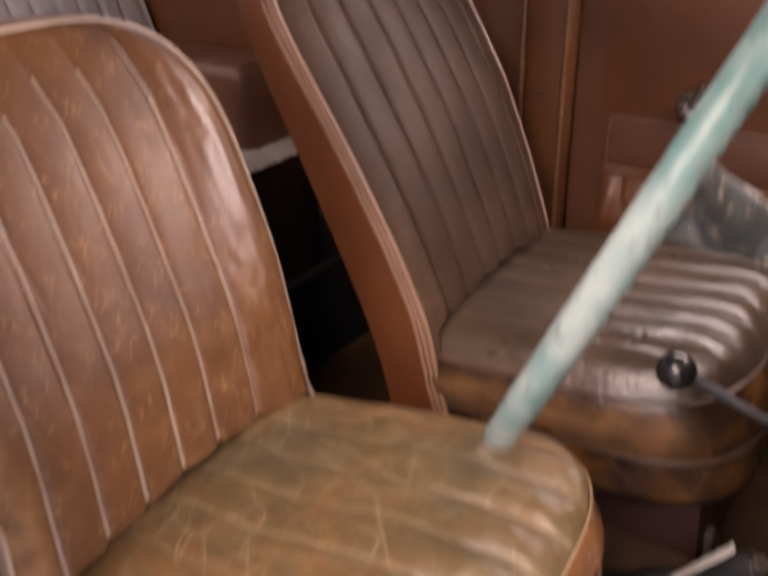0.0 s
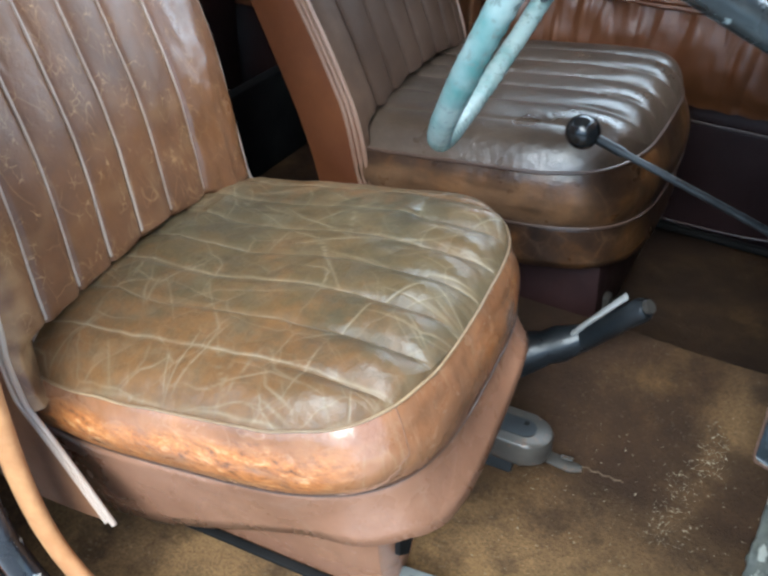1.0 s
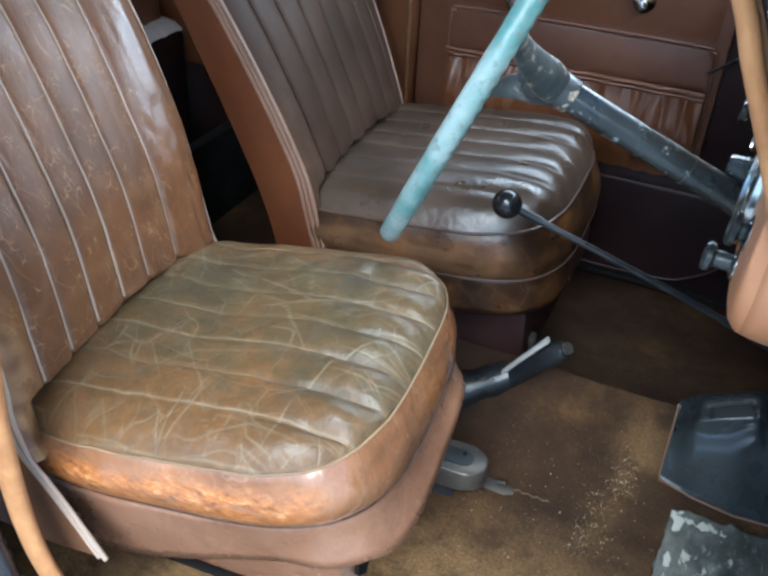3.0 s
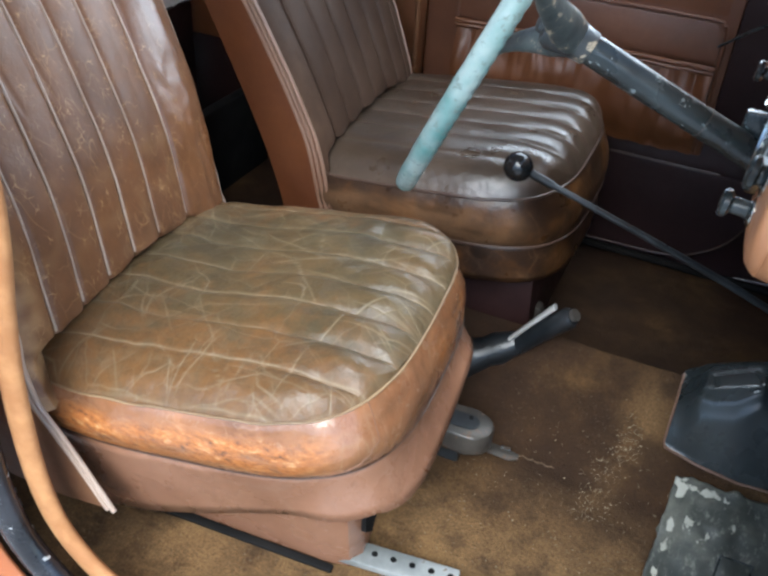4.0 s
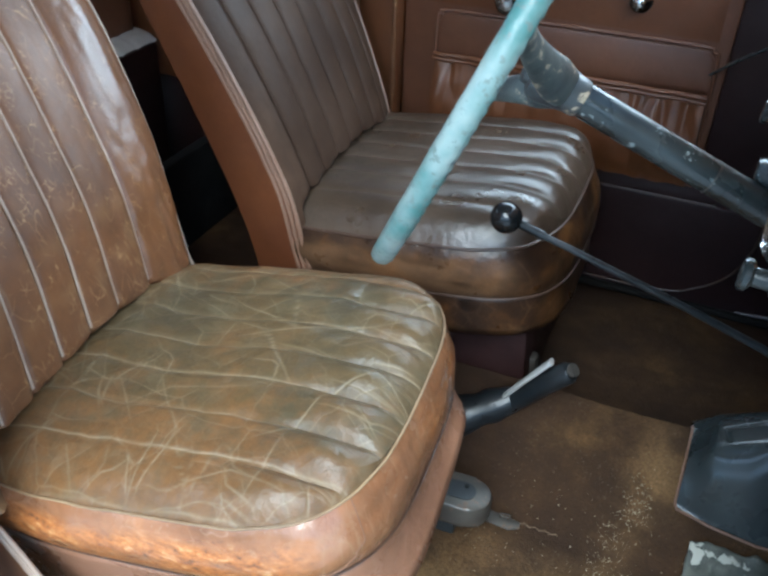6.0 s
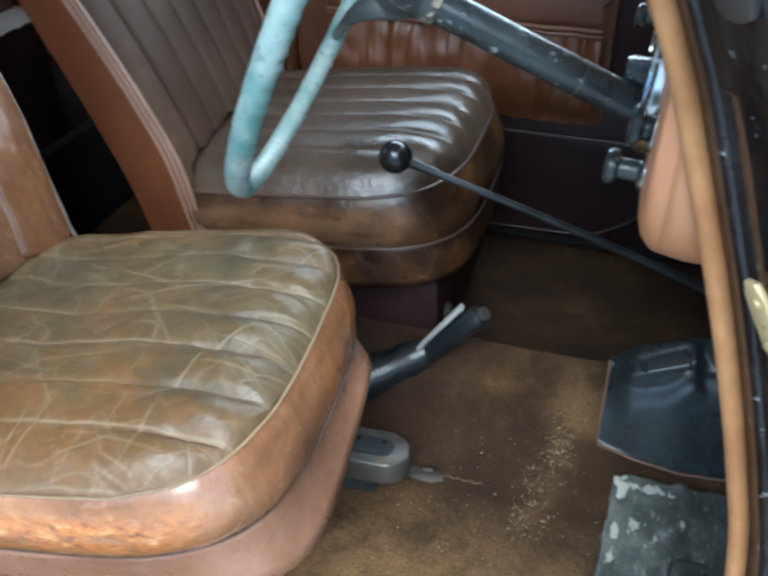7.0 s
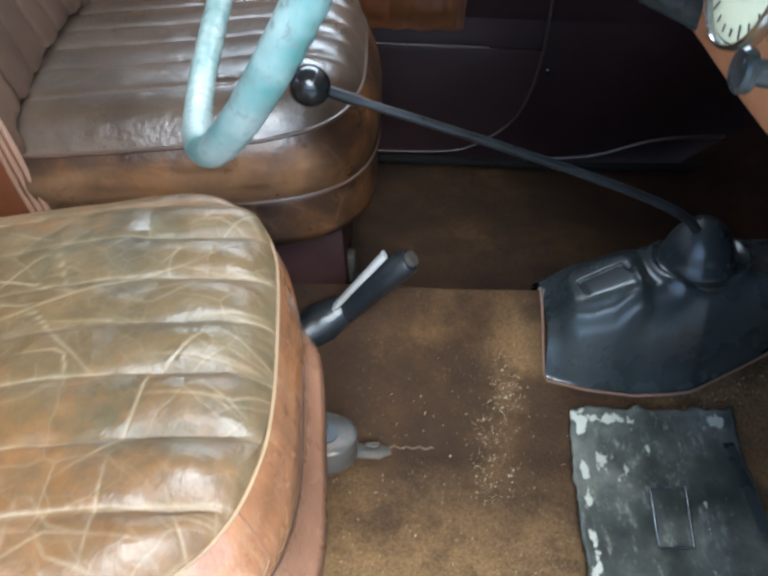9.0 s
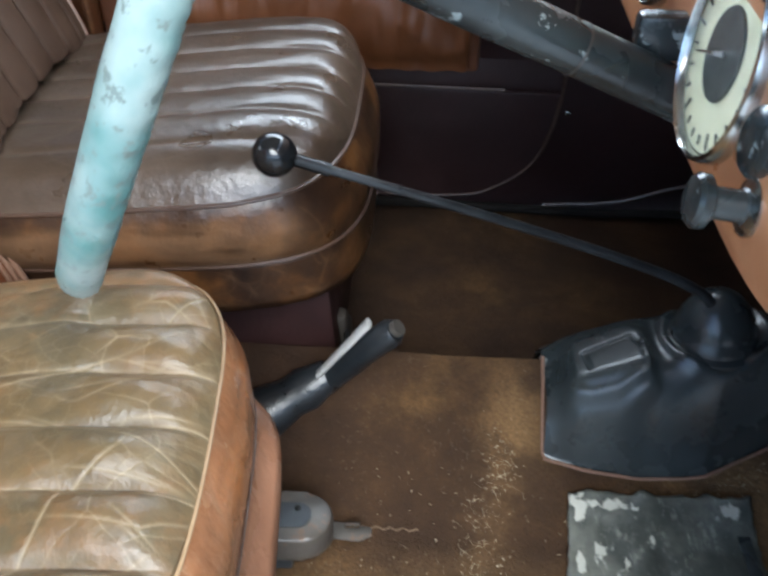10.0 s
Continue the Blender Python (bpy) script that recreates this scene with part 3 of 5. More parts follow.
for bx in (-0.121, -0.046):
    part("post_bead", tube([(bx, 1.549, z / 20 + 0.2) for z in range(19)], 0.005, 8, up=(0, 1, 0)), TAN, wall_far, "raised bead of lighter leathercloth")
part("post_screw", lathe([(0.0045, 0), (0.004, 0.002), (0.001, 0.003)], axis_frame((-0.088, 1.553, 0.528), (0, -1, 0)), 12), CHROME, wall_far, "small bright screw head")

firewall = part("firewall", box((0.03, 1.2, 0.9), (1.17, MID, 0.42), 0.005), MAROON)
tagged(firewall, "dark trimmed bulkhead ahead of the footwells", "bulkhead", kind="structure")
scuttle = part("scuttle_top", box((0.56, 1.2, 0.02), (0.93, MID, 0.84), 0.006), DASH)
tagged(scuttle, "brown scuttle top behind the windscreen", "scuttle", kind="structure")
rear_wall = part("wall_rear", box((0.04, 1.2, 1.1), (-1.27, MID, 0.6), 0.01), RUST)
tagged(rear_wall, "rust brown trimmed rear wall of the cabin", "wall", kind="structure")


def roof_rows():
    rows = []
    for i in range(25):
        x = -1.3 + 2.05 * i / 24
        rows.append([(x, NEAR - 0.03 + (FAR - NEAR + 0.06) * j / 20, 1.29 + 0.07 * (1 - ((j - 10) / 10) ** 2) - 0.05 * max(0, (x - 0.4) / 0.35) ** 2) for j in range(21)])
    return rows


roof = part("ceiling", sheet(roof_rows()), ROOFLINING)
roof.modifiers.new("thickness", "SOLIDIFY").thickness = 0.02
tagged(roof, "fawn cloth headlining under the car roof", "headlining", kind="structure")

wall_near = thing("wall_near", "near side of the car behind and below the open door", "wall", kind="structure")
part("rear_quarter", box((0.95, 0.05, 1.2), (-0.795, NEAR - 0.03, 0.58), 0.02), BODY, wall_near)
part("sill", box((1.0, 0.075, 0.10), (0.36, NEAR - 0.04, -0.07), 0.015), BLACKPAINT, wall_near, "chipped black door sill")
part("cant_rail", box((0.95, 0.05, 0.05), (0.3, NEAR - 0.02, 1.29), 0.015), BODY, wall_near)


# ---- door opening: windlace, posts ----
rear_edge = spline([(-0.12, 0.455, 1.2), (-0.03, 0.455, 0.85), (0.018, 0.455, 0.68), (0.028, 0.455, 0.585), (0.023, 0.455, 0.52), (0.008, 0.455, 0.44), (-0.005, 0.455, 0.35), (-0.009, 0.455, 0.25), (-0.004, 0.455, 0.18), (0.01, 0.455, 0.13), (0.036, 0.455, 0.092), (0.075, 0.455, 0.062), (0.16, 0.455, 0.03), (0.3, 0.455, 0.012)], 90)
rear_lace = part("rear_windlace", tube(rear_edge, 0.016, 16, flat=0.55, up=(0, 1, 0)), CORD)
tagged(rear_lace, "frayed tan cloth windlace along the rear door opening edge", "door trim", kind="structure")
seal = [p + Vector((-0.034, -0.026, -0.013)) for p in rear_edge]
flank_rows = [[(lerp(p.x - 0.05, -0.4, k / 4), 0.415 - 0.004 * math.sin(math.pi * k / 4), p.z - 0.024) for k in range(5)] for p in rear_edge]
part("post_flank", sheet(flank_rows), BODY, wall_near, "orange brown painted panel behind the door opening").modifiers.new("thickness", "SOLIDIFY").thickness = 0.006
rear_post = part("rear_post_edge", tube(seal, 0.021, 14, flat=0.7, up=(0, 1, 0)), BLACKPAINT)
tagged(rear_post, "chipped black painted flange of the rear door post", "door post", kind="structure")

FRONT = [(0.0, 0.735), (0.2, 0.725), (0.36, 0.706), (0.44, 0.688), (0.518, 0.666), (0.584, 0.645), (0.641, 0.625), (0.691, 0.607), (0.735, 0.588), (0.784, 0.565), (0.821, 0.549), (0.9, 0.505), (1.0, 0.44), (1.18, 0.32)]
POST_Y = 0.6
front_edge = spline([(x, POST_Y, z) for z, x in FRONT], 78)
front_lace = part("front_windlace", tube(front_edge, 0.0068, 14, flat=1.3, up=(0, 1, 0)), CORD)
tagged(front_lace, "frayed tan cloth windlace along the front door post", "door trim", kind="structure")


def jamb_rows():
    rows = []
    for p in front_edge:
        z = p.z
        row = []
        for k, (dx, dy) in enumerate([(0.012, 0.012), (0.007, -0.006), (0.012, -0.020), (0.021, -0.027), (0.03, -0.05), (0.027, -0.058), (0.038, -0.083), (0.046, -0.096), (0.056, -0.1), (0.12, -0.095), (0.12, 0.012)]):
            row.append((p.x + dx, p.y + dy, z))
        rows.append(row)
    return rows


front_post = thing("front_post", "chipped glossy black front door post beside the open doorway", "door post", kind="structure")
part("jamb", capped(jamb_rows()), POSTBLACK, front_post, angle=30)
for dx, dy, thick in ((0.013, -0.009, 0.0042), (0.018, -0.021, 0.0036)):
    part("draught_seal", tube([p + Vector((dx + 0.0012 * noise.noise((p.z * 60, dx * 900, 1)), dy, 0)) for p in spline([tuple(q) for q in front_edge], 240)], thick, 10, up=(0, 1, 0)), BLACKPAINT, front_post, "ribbed black rubber seal with pale flecks")
lower = []
for k in range(24):
    z = lerp(0.2, 0.588, k / 23)
    x = table(FRONT, z)
    inner = table([(0.2, 0.033), (0.47, 0.035), (0.588, 0.048)], z)
    lower.append([(x + d - 0.003, POST_Y - 0.084 - (d - 0.038) * 1.5 - 0.003, z) for d in (inner, lerp(inner, 0.049, 0.5), 0.049)])
part("lower_paint", sheet(lower), WHITE, front_post, "white painted lower edge of the post").modifiers.new("thickness", "SOLIDIFY").thickness = 0.002
part("edge_strip", tube([p + Vector((0.054, -0.102, 0)) for p in front_edge], 0.0022, 10, up=(0, 1, 0)), WHITE, front_post, "thin white edge strip of the bodywork")
long_way = Vector((0.026, 0, -0.053)).normalized()
facing = Vector((-0.88, -0.47, 0))
facing = (facing - long_way * facing.dot(long_way)).normalized()
across = facing.cross(long_way)
striker_m = Matrix.Translation((0.667, 0.545, 0.597)) @ Matrix((long_way, across, facing)).transposed().to_4x4() @ Matrix.Diagonal((1.2, 1.15, 1, 1))
sb = plate([(-0.02, -0.006, 0), (-0.012, -0.009, 0), (0.016, -0.007, 0), (0.021, 0.0, 0), (0.014, 0.008, 0), (-0.013, 0.007, 0), (-0.021, 0.002, 0)], 0.004, "z", bevel=0.001)
sb.transform(striker_m)
catch_m = Matrix.Translation((0.614, 0.52, 0.775)) @ Matrix((long_way, across, facing)).transposed().to_4x4()
catch = plate([(-0.03, -0.013, 0), (0.018, -0.013, 0), (0.024, -0.009, 0), (0.026, 0.0, 0), (0.024, 0.009, 0), (0.018, 0.013, 0), (-0.03, 0.013, 0)], 0.011, "z", bevel=0.002)
catch.transform(catch_m)
part("catch_cover", catch, STEEL, front_post, "scuffed steel catch cover")
striker = part("striker_plate", sb, BRASS, front_post, "tarnished brass striker plate")
for s in (-0.011, 0.011):
    part("screw", lathe([(0.0024, 0), (0.0022, 0.001), (0.0008, 0.0016)], striker_m @ Matrix.Translation((s, 0, 0.004)), 10), BRASS, striker)

side_panel = thing("scuttle_panel", "glossy white bodywork ahead of the open doorway", "bodywork", kind="structure")


def flank(z0, z1, bulge, n=14):
    rows = []
    for i in range(30):
        x = 0.0 + 1.0 * i / 29
        row = []
        for j in range(n):
            z = lerp(z0, z1, j / (n - 1))
            xo = table([(a, b) for a, b in FRONT], z) + 0.034
            row.append((xo + 0.024 + x, POST_Y - 0.1 + 0.05 * x - bulge * math.sin(math.pi * j / (n - 1)), z))
        rows.append(row)
    return rows


part("lower_flank", sheet(flank(0.2, 0.656, 0.006)), WHITE, side_panel)
part("waist_moulding", sheet(flank(0.6575, 0.664, 0.004, 6)), COLUMN, side_panel, "dark waist moulding")
rows = flank(0.665, 0.95, 0.018, 60)
rows = [[(p[0], p[1] - 0.006 + 0.012 * noise.noise((p[0] * 30 + p[2] * 9, 0, p[2] * 4)) + 0.005 * noise.noise((p[0] * 80 + p[2] * 30, 2, p[2] * 14)), p[2]) for p in row] for row in rows]
# Rippled upper bodywork; the colour streaks stand in for what it reflects.
part("upper_flank", sheet(rows), STREAKS, side_panel, "rippled glossy upper bodywork, grey, white and pink streaks painted as reflections")
# Black sheet set behind the flank, in place of shade in its gaps.
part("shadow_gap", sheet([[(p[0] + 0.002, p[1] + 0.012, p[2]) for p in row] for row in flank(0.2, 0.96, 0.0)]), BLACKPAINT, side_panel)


# ---- far door and kick panel ----
door = thing("door_1", "rust brown passenger door trim with gathered map pocket", "car door", kind="structure")
DX0, DX1 = -0.046, 0.531
part("door_card", box((DX1 - DX0, 0.03, 0.56), ((DX0 + DX1) / 2, FAR + 0.012, 0.52), 0.006), DOORCARD, door)
part("upper_pad", plate([(0.0, FAR - 0.004, 0.5), (0.51, FAR - 0.004, 0.5), (0.51, FAR - 0.004, 0.78), (0.0, FAR - 0.004, 0.78)], 0.01, "y", bevel=0.004), RUST, door, "smooth rust brown upper trim")
part("mid_panel", plate([(0.022, FAR - 0.006, 0.415), (0.51, FAR - 0.006, 0.415), (0.512, FAR - 0.006, 0.47), (0.495, FAR - 0.006, 0.488), (0.04, FAR - 0.006, 0.488), (0.024, FAR - 0.006, 0.47)], 0.012, "y", bevel=0.004), DOORCARD, door)
part("panel_bead", tube(spline([(0.022, 1.591, 0.25), (0.022, 1.591, 0.46), (0.03, 1.591, 0.482), (0.05, 1.591, 0.491), (0.27, 1.591, 0.494), (0.48, 1.591, 0.494), (0.505, 1.591, 0.486), (0.515, 1.591, 0.46), (0.517, 1.591, 0.25)], 60), 0.0032, 8, up=(0, 1, 0)), DOORCARD, door)


def pocket_rows():
    rows = []
    for i in range(221):
        x = lerp(0.026, 0.512, i / 220)
        row = []
        for j in range(17):
            t = j / 16
            z = lerp(0.402, 0.245, t) + 0.0015 * math.sin(i * 0.31) * t
            fan = x + 0.012 * t * math.sin(x * 47)
            ruche = abs(noise.noise((fan * 21, 3.3, t * 0.7))) * 1.6 + 0.5 * abs(noise.noise((fan * 47, 1.3, t * 1.5)))
            y = FAR - 0.012 - 0.017 * math.sin(math.pi * min(t * 1.05, 1)) - 0.015 * ruche * (0.4 + 0.6 * (1 - t)) - 0.005 * noise.noise((x * 24, z * 30, 5))
            row.append((x, y, z))
        rows.append(row)
    return rows


pocket = part("map_pocket", sheet(pocket_rows()), RUST, door, "gathered leather map pocket")
for dz in (0.0, 0.0085):
    part("pocket_bead", tube([(x / 40 * 0.49 + 0.023, 1.578 - 0.002 * math.sin(x), 0.405 + dz) for x in range(41)], 0.0042, 8), RUST, door, "twin piping along the pocket top")
winder = part("door_handle", lathe([(0.02, 0), (0.019, 0.004), (0.012, 0.008), (0.008, 0.012), (0.008, 0.024), (0.010, 0.03), (0.004, 0.033)], axis_frame((0.374, 1.594, 0.552), (0, -1, 0)), 24), CHROME, door, "chrome door handle boss")
part("lever", tube([(0.374, 1.567, 0.552), (0.355, 1.565, 0.566), (0.335, 1.565, 0.585)], 0.0045, 10), CHROME, winder)

winder = part("window_winder", lathe([(0.027, 0), (0.026, 0.004), (0.017, 0.009), (0.011, 0.013), (0.01, 0.026), (0.014, 0.03), (0.014, 0.036), (0.006, 0.04)], axis_frame((0.152, 1.594, 0.523), (0, -1, 0)), 28), CHROME, door, "worn chrome window winder boss")
part("crank", tube([(0.152, 1.56, 0.523), (0.163, 1.556, 0.545), (0.172, 1.554, 0.57)], 0.005, 10), CHROME, winder)

kick = thing("kick_panel", "dark maroon trim board with piped edge in the passenger footwell", "trim panel", kind="structure")
edge_line = spline([(0.2, 1.588, 0.018), (0.5, 1.588, 0.022), (0.58, 1.588, 0.045), (0.632, 1.588, 0.09), (0.655, 1.588, 0.15), (0.664, 1.588, 0.215)], 60)
part("board", plate([tuple(p) for p in edge_line] + [(0.2, 1.588, 0.215)], 0.008, "y", bevel=0.002), MAROON, kick)
part("piping", tube(edge_line + [Vector((lerp(0.664, 0.667, k / 8), lerp(1.588, 1.598, k / 8), lerp(0.225, 0.38, k / 8))) for k in range(9)], 0.0024, 8, up=(0, 1, 0)), DARKBEAD, kick, "thin brown piping")
part("top_bead", tube([(lerp(0.2, 0.575, k / 10), 1.587, 0.219) for k in range(11)], 0.0022, 8), DARKBEAD, kick)
for sx, sz in ((0.573, 0.034), (0.679, 0.178)):
    part("screw", lathe([(0.0042, 0), (0.0038, 0.002), (0.001, 0.003)], axis_frame((sx, 1.6, sz), (0, -1, 0)), 12), CHROME, kick, "small bright screw")
sillrail = part("far_sill_strip", tube([(0.2, 1.575, 0.012), (0.45, 1.575, 0.012), (0.75, 1.57, 0.012), (1.05, 1.56, 0.03)], 0.008, 8), VOID)
tagged(sillrail, "dark rubber strip along the far edge of the carpet", "sill strip", kind="structure")
strap = part("check_strap", tube(spline([(0.508, 1.575, 0.455), (0.56, 1.56, 0.5), (0.63, 1.55, 0.545)], 10), 0.006, 8, flat=0.4), RUBBER)
tagged(strap, "black door check strap beside the passenger door", "strap")
toe_line = part("footwell_seam", tube(spline([(0.66, 1.588, 0.012), (0.78, 1.58, 0.03), (0.88, 1.575, 0.068), (1.0, 1.57, 0.085)], 16), 0.003, 6), DARKBEAD)
tagged(toe_line, "brown piped seam along the footwell board", "seam", kind="structure")


# ---- seats ----
XR, XF, X0, HW, PW = -0.125, 0.322, 0.13, 0.212, 3.4
PITCH = 0.052


def cushion_outline(drawn, n=26):
    """Plan of the cushion from the rear near corner round the front to the rear far corner."""
    tuck = [HW * (1 - drawn * max(0.0, (0.06 - lerp(XR, X0, i / 16)) / 0.185) ** 2) for i in range(17)]
    pts = [(lerp(XR, X0, i / 16), -tuck[i]) for i in range(16)]
    for i in range(n * 2 + 1):
        a = math.pi / 2 * (1 - i / n)
        c, s = math.cos(a), math.sin(a)
        pts.append((X0 + (XF - X0) * abs(c) ** (2 / PW), -HW * math.copysign(abs(s) ** (2 / PW), s)))
    return pts + [(lerp(X0, XR, i / 16), tuck[16 - i]) for i in range(1, 17)]


def normals_2d(pts):
    out = []
    for i in range(len(pts)):
        a, b = pts[max(i - 1, 0)], pts[min(i + 1, len(pts) - 1)]
        d = Vector((b[0] - a[0], b[1] - a[1])).normalized()
        out.append((d.y, -d.x))
    return out


def groove(y, width=0.0042):
    d = abs((y / PITCH) - round(y / PITCH)) * PITCH
    return math.exp(-(d / width) ** 2), d


def crease_strokes(rng):
    """Old creases of a cushion: a path, a width and a strength each."""
    out = []
    for k in range(-4, 5):
        drift, strength = 0.0, 0.5
        for a in range(38):
            x0, last = -0.12 + a * 0.012, drift
            drift = max(-0.003, min(0.003, drift + rng.uniform(-0.0012, 0.0012)))
            strength = max(0.12, min(0.85, strength + rng.uniform(-0.2, 0.2)))
            out.append(([(x0, k * PITCH + last), (x0 + 0.012, k * PITCH + drift)], 0.001, strength))

    def wander(x, y, way, length, bend):
        n = max(4, int(length / 0.012))
        pts = [(x, y)]
        for _ in range(n):
            way += rng.uniform(-bend, bend) + (rng.choice((-0.6, 0.6)) if rng.random() < 0.16 else 0.0)
            x, y = x + 0.012 * math.cos(way), y + 0.012 * math.sin(way)
            pts.append((x, y))
        return pts

    def fan(x, y, way, opening, count, length):
        """Creases that spread from one spot."""
        for _ in range(count):
            out.append((wander(x + rng.uniform(-0.008, 0.008), y + rng.uniform(-0.008, 0.008), way + rng.uniform(-opening, opening), length * rng.uniform(0.5, 1.1), 0.06), rng.uniform(0.0008, 0.0012), rng.uniform(0.2, 0.65)))

    for _ in range(26):
        way = rng.choice((0.5, -0.55, 0.8, -0.35, 0.15, -0.8)) + rng.uniform(-0.2, 0.2)
        out.append((wander(rng.uniform(-0.12, 0.24), rng.uniform(-0.2, 0.18), way, rng.uniform(0.07, 0.22), 0.07), rng.uniform(0.0008, 0.0012), rng.uniform(0.3, 0.7)))
    for y in (-0.16, -0.1, -0.05, 0.0, 0.05, 0.1, 0.15):
        fan(0.315, y, math.pi, 0.75, 3, 0.09)
    for x in (-0.04, 0.04, 0.1, 0.16, 0.23, 0.28):
        fan(x, -0.208, math.pi / 2, 0.8, 3, 0.08)
    for _ in range(60):
        out.append((wander(rng.uniform(-0.12, 0.02), rng.uniform(-0.1, 0.19), rng.uniform(0, 6.3), rng.uniform(0.015, 0.06), 0.22), rng.uniform(0.0008, 0.0013), rng.uniform(0.2, 0.55)))
    return out


def crease_field(points, strokes):
    """How deep each point of a cushion lies in a crease, 0 to 1."""
    p = np.array([(q[0], q[1]) for q in points])
    w = np.zeros(len(p))
    for path, width, strength in strokes:
        path = np.array(path)
        near = np.where((p[:, 0] > path[:, 0].min() - 0.005) & (p[:, 0] < path[:, 0].max() + 0.005) & (p[:, 1] > path[:, 1].min() - 0.005) & (p[:, 1] < path[:, 1].max() + 0.005))[0]
        if not len(near):
            continue
        q, deep, n = p[near], np.zeros(len(near)), len(path) - 1
        for k, (a, b) in enumerate(zip(path, path[1:])):
            ab = b - a
            t = np.clip(((q - a) @ ab) / (ab @ ab), 0, 1)
            away = np.linalg.norm(q - a - t[:, None] * ab, axis=1)
            fade = 1.0 if n < 2 else np.sin(np.pi * np.clip((k + t) / n, 0.03, 0.97)) ** 0.8
            deep = np.maximum(deep, fade * np.exp(-(away / width) ** 2))
        w[near] = np.maximum(w[near], strength * deep)
    return w


def seat(name, label, at, turn, skins, plump, rumple, ragged, crown, group):
    top_m, side_m, band_m, back_m, flank_m, bead_m = skins
    base = thing(name, label, "seat", at, group)
    base.rotation_euler = (0, 0, radians(turn))
    seed = at[1] * 10
    flare, waist = (0.041, 0.019) if ragged else (0.02, 0.02)
    top_low, top_rise = (0.274, 0.198) if ragged else (0.3, 0.118)
    fall, ease = (2, 0.07) if ragged else (5, 0.025)
    drawn = 0.13 if ragged else 0.09

    def cushion_top(x):
        return top_low + top_rise * (x + 0.01)

    def girth(x):
        return HW * (1 - drawn * max(0.0, (0.06 - x) / 0.185) ** 2)

    # cushion top
    rows = []
    fine = 230 if ragged else 40
    wide = 520 if ragged else 280
    steps = [lerp(XR, X0, i / fine) for i in range(fine)] + [X0 + (XF - X0) * math.sin(math.pi / 2 * i / fine) ** (2 / PW) * 0.9995 for i in range(0, fine + 1)]
    for x in steps:
        s = max(0.0, (x - X0) / (XF - X0))
        hw = girth(x) * max(1 - s ** PW, 0.0) ** (1 / PW)
        row = []
        for j in range(wide + 1):
            v = -1 + 2 * j / wide
            y = v * hw
            e = min((1 - abs(v)) * hw, (XF - x) * 0.9 + 0.001)
            roll = 1 - math.exp(-e / 0.016)
            g, d = groove(y)
            fr = math.exp(-((XF - x - 0.05) / 0.05) ** 2)
            puff = (1 - (d / (PITCH / 2) - 1) ** 2) if d < PITCH / 2 else 0
            z = cushion_top(x) + 0.02 * roll + crown * (1 - abs(v) ** fall) * (1 - math.exp(-(XF - x) / ease))
            z += (plump * (0.0035 * puff - 0.0035 * g) + rumple * fr * (0.013 * puff - 0.007)) * roll
            z += rumple * 0.006 * noise.noise((x * 9 + seed, y * 9, 0.5)) * roll + rumple * 0.0022 * noise.noise((x * 28, y * 34 + seed, 2)) * roll
            z += (0.01 if ragged else 0.006) * math.exp(-((v - 0.72) / 0.36) ** 2) * roll * table([(-0.12, 0.3), (0.06, 1.0)], x)
            row.append((x, y, z + (0.014 * roll * math.exp(-max(0.0, x + 0.03) / 0.045) if ragged else 0.0)))
        rows.append(row)

    def worn(x, y, z):
        g, d = groove(y, 0.003)
        return 0.4 * g * plump + 0.3 * math.exp(-(XF - x) / 0.02)

    if ragged:
        flat = [p for row in rows for p in row]
        field = crease_field(flat, crease_strokes(random.Random(21)))
        marks = [min(1.0, float(f) + 0.6 * worn(*p)) for f, p in zip(field, flat)]
        width = len(rows[0])
        rows = [[(x, y, z - 0.0009 * field[i * width + j]) for j, (x, y, z) in enumerate(row)] for i, row in enumerate(rows)]
        part("cushion_top", sheet(rows), top_m, base, wear_and_light=marks)
    else:
        part("cushion_top", sheet(rows), top_m, base, wear_and_light=worn)

    # boxing, piping and skirt
    plan = cushion_outline(drawn)
    nrm = normals_2d(plan)
    rows_b, rows_s = [], []
    for k in range(17):
        t = k / 16
        row = []
        for (x, y), (nx, ny) in zip(plan, nrm):
            h = 0.072 + 0.03 * max(0, x)
            out = (0.013 - 0.004 * ragged * max(0.0, nx)) * math.sin(math.pi * t) ** 0.8 - 0.002 * t
            out += waist * max(0.0, nx) ** 2 * t ** 1.2
            if ragged:
                out += 0.013 * math.exp(-((nx - 0.74) / 0.3) ** 2) * max(0.0, -ny) * math.sin(math.pi * t ** 0.9) ** 1.2
            out += rumple * (0.0036 * noise.noise((x * 22, y * 22 + seed, t * 0.9)) + 0.0012 * noise.noise((x * 60, y * 60, t * 1.5))) * math.sin(math.pi * t)
            out -= rumple * 0.0012 * math.exp(-((t - 0.3 - 0.1 * noise.noise((x * 9, y * 9, 4))) / 0.06) ** 2)
            row.append((x + nx * out, y + ny * out, cushion_top(x) - 0.001 - h * t))
        rows_b.append(row)

    def scuffed(x, y, z):
        low = (cushion_top(x) - z) / (0.072 + 0.03 * max(0, x))
        along = max(0.0, min(1.0, (x + 0.09) / 0.06)) * max(0.0, min(1.0, (0.3 - x) / 0.09)) if y < 0 else 0.3 + 0.3 * noise.noise((x * 20, y * 20, 3))
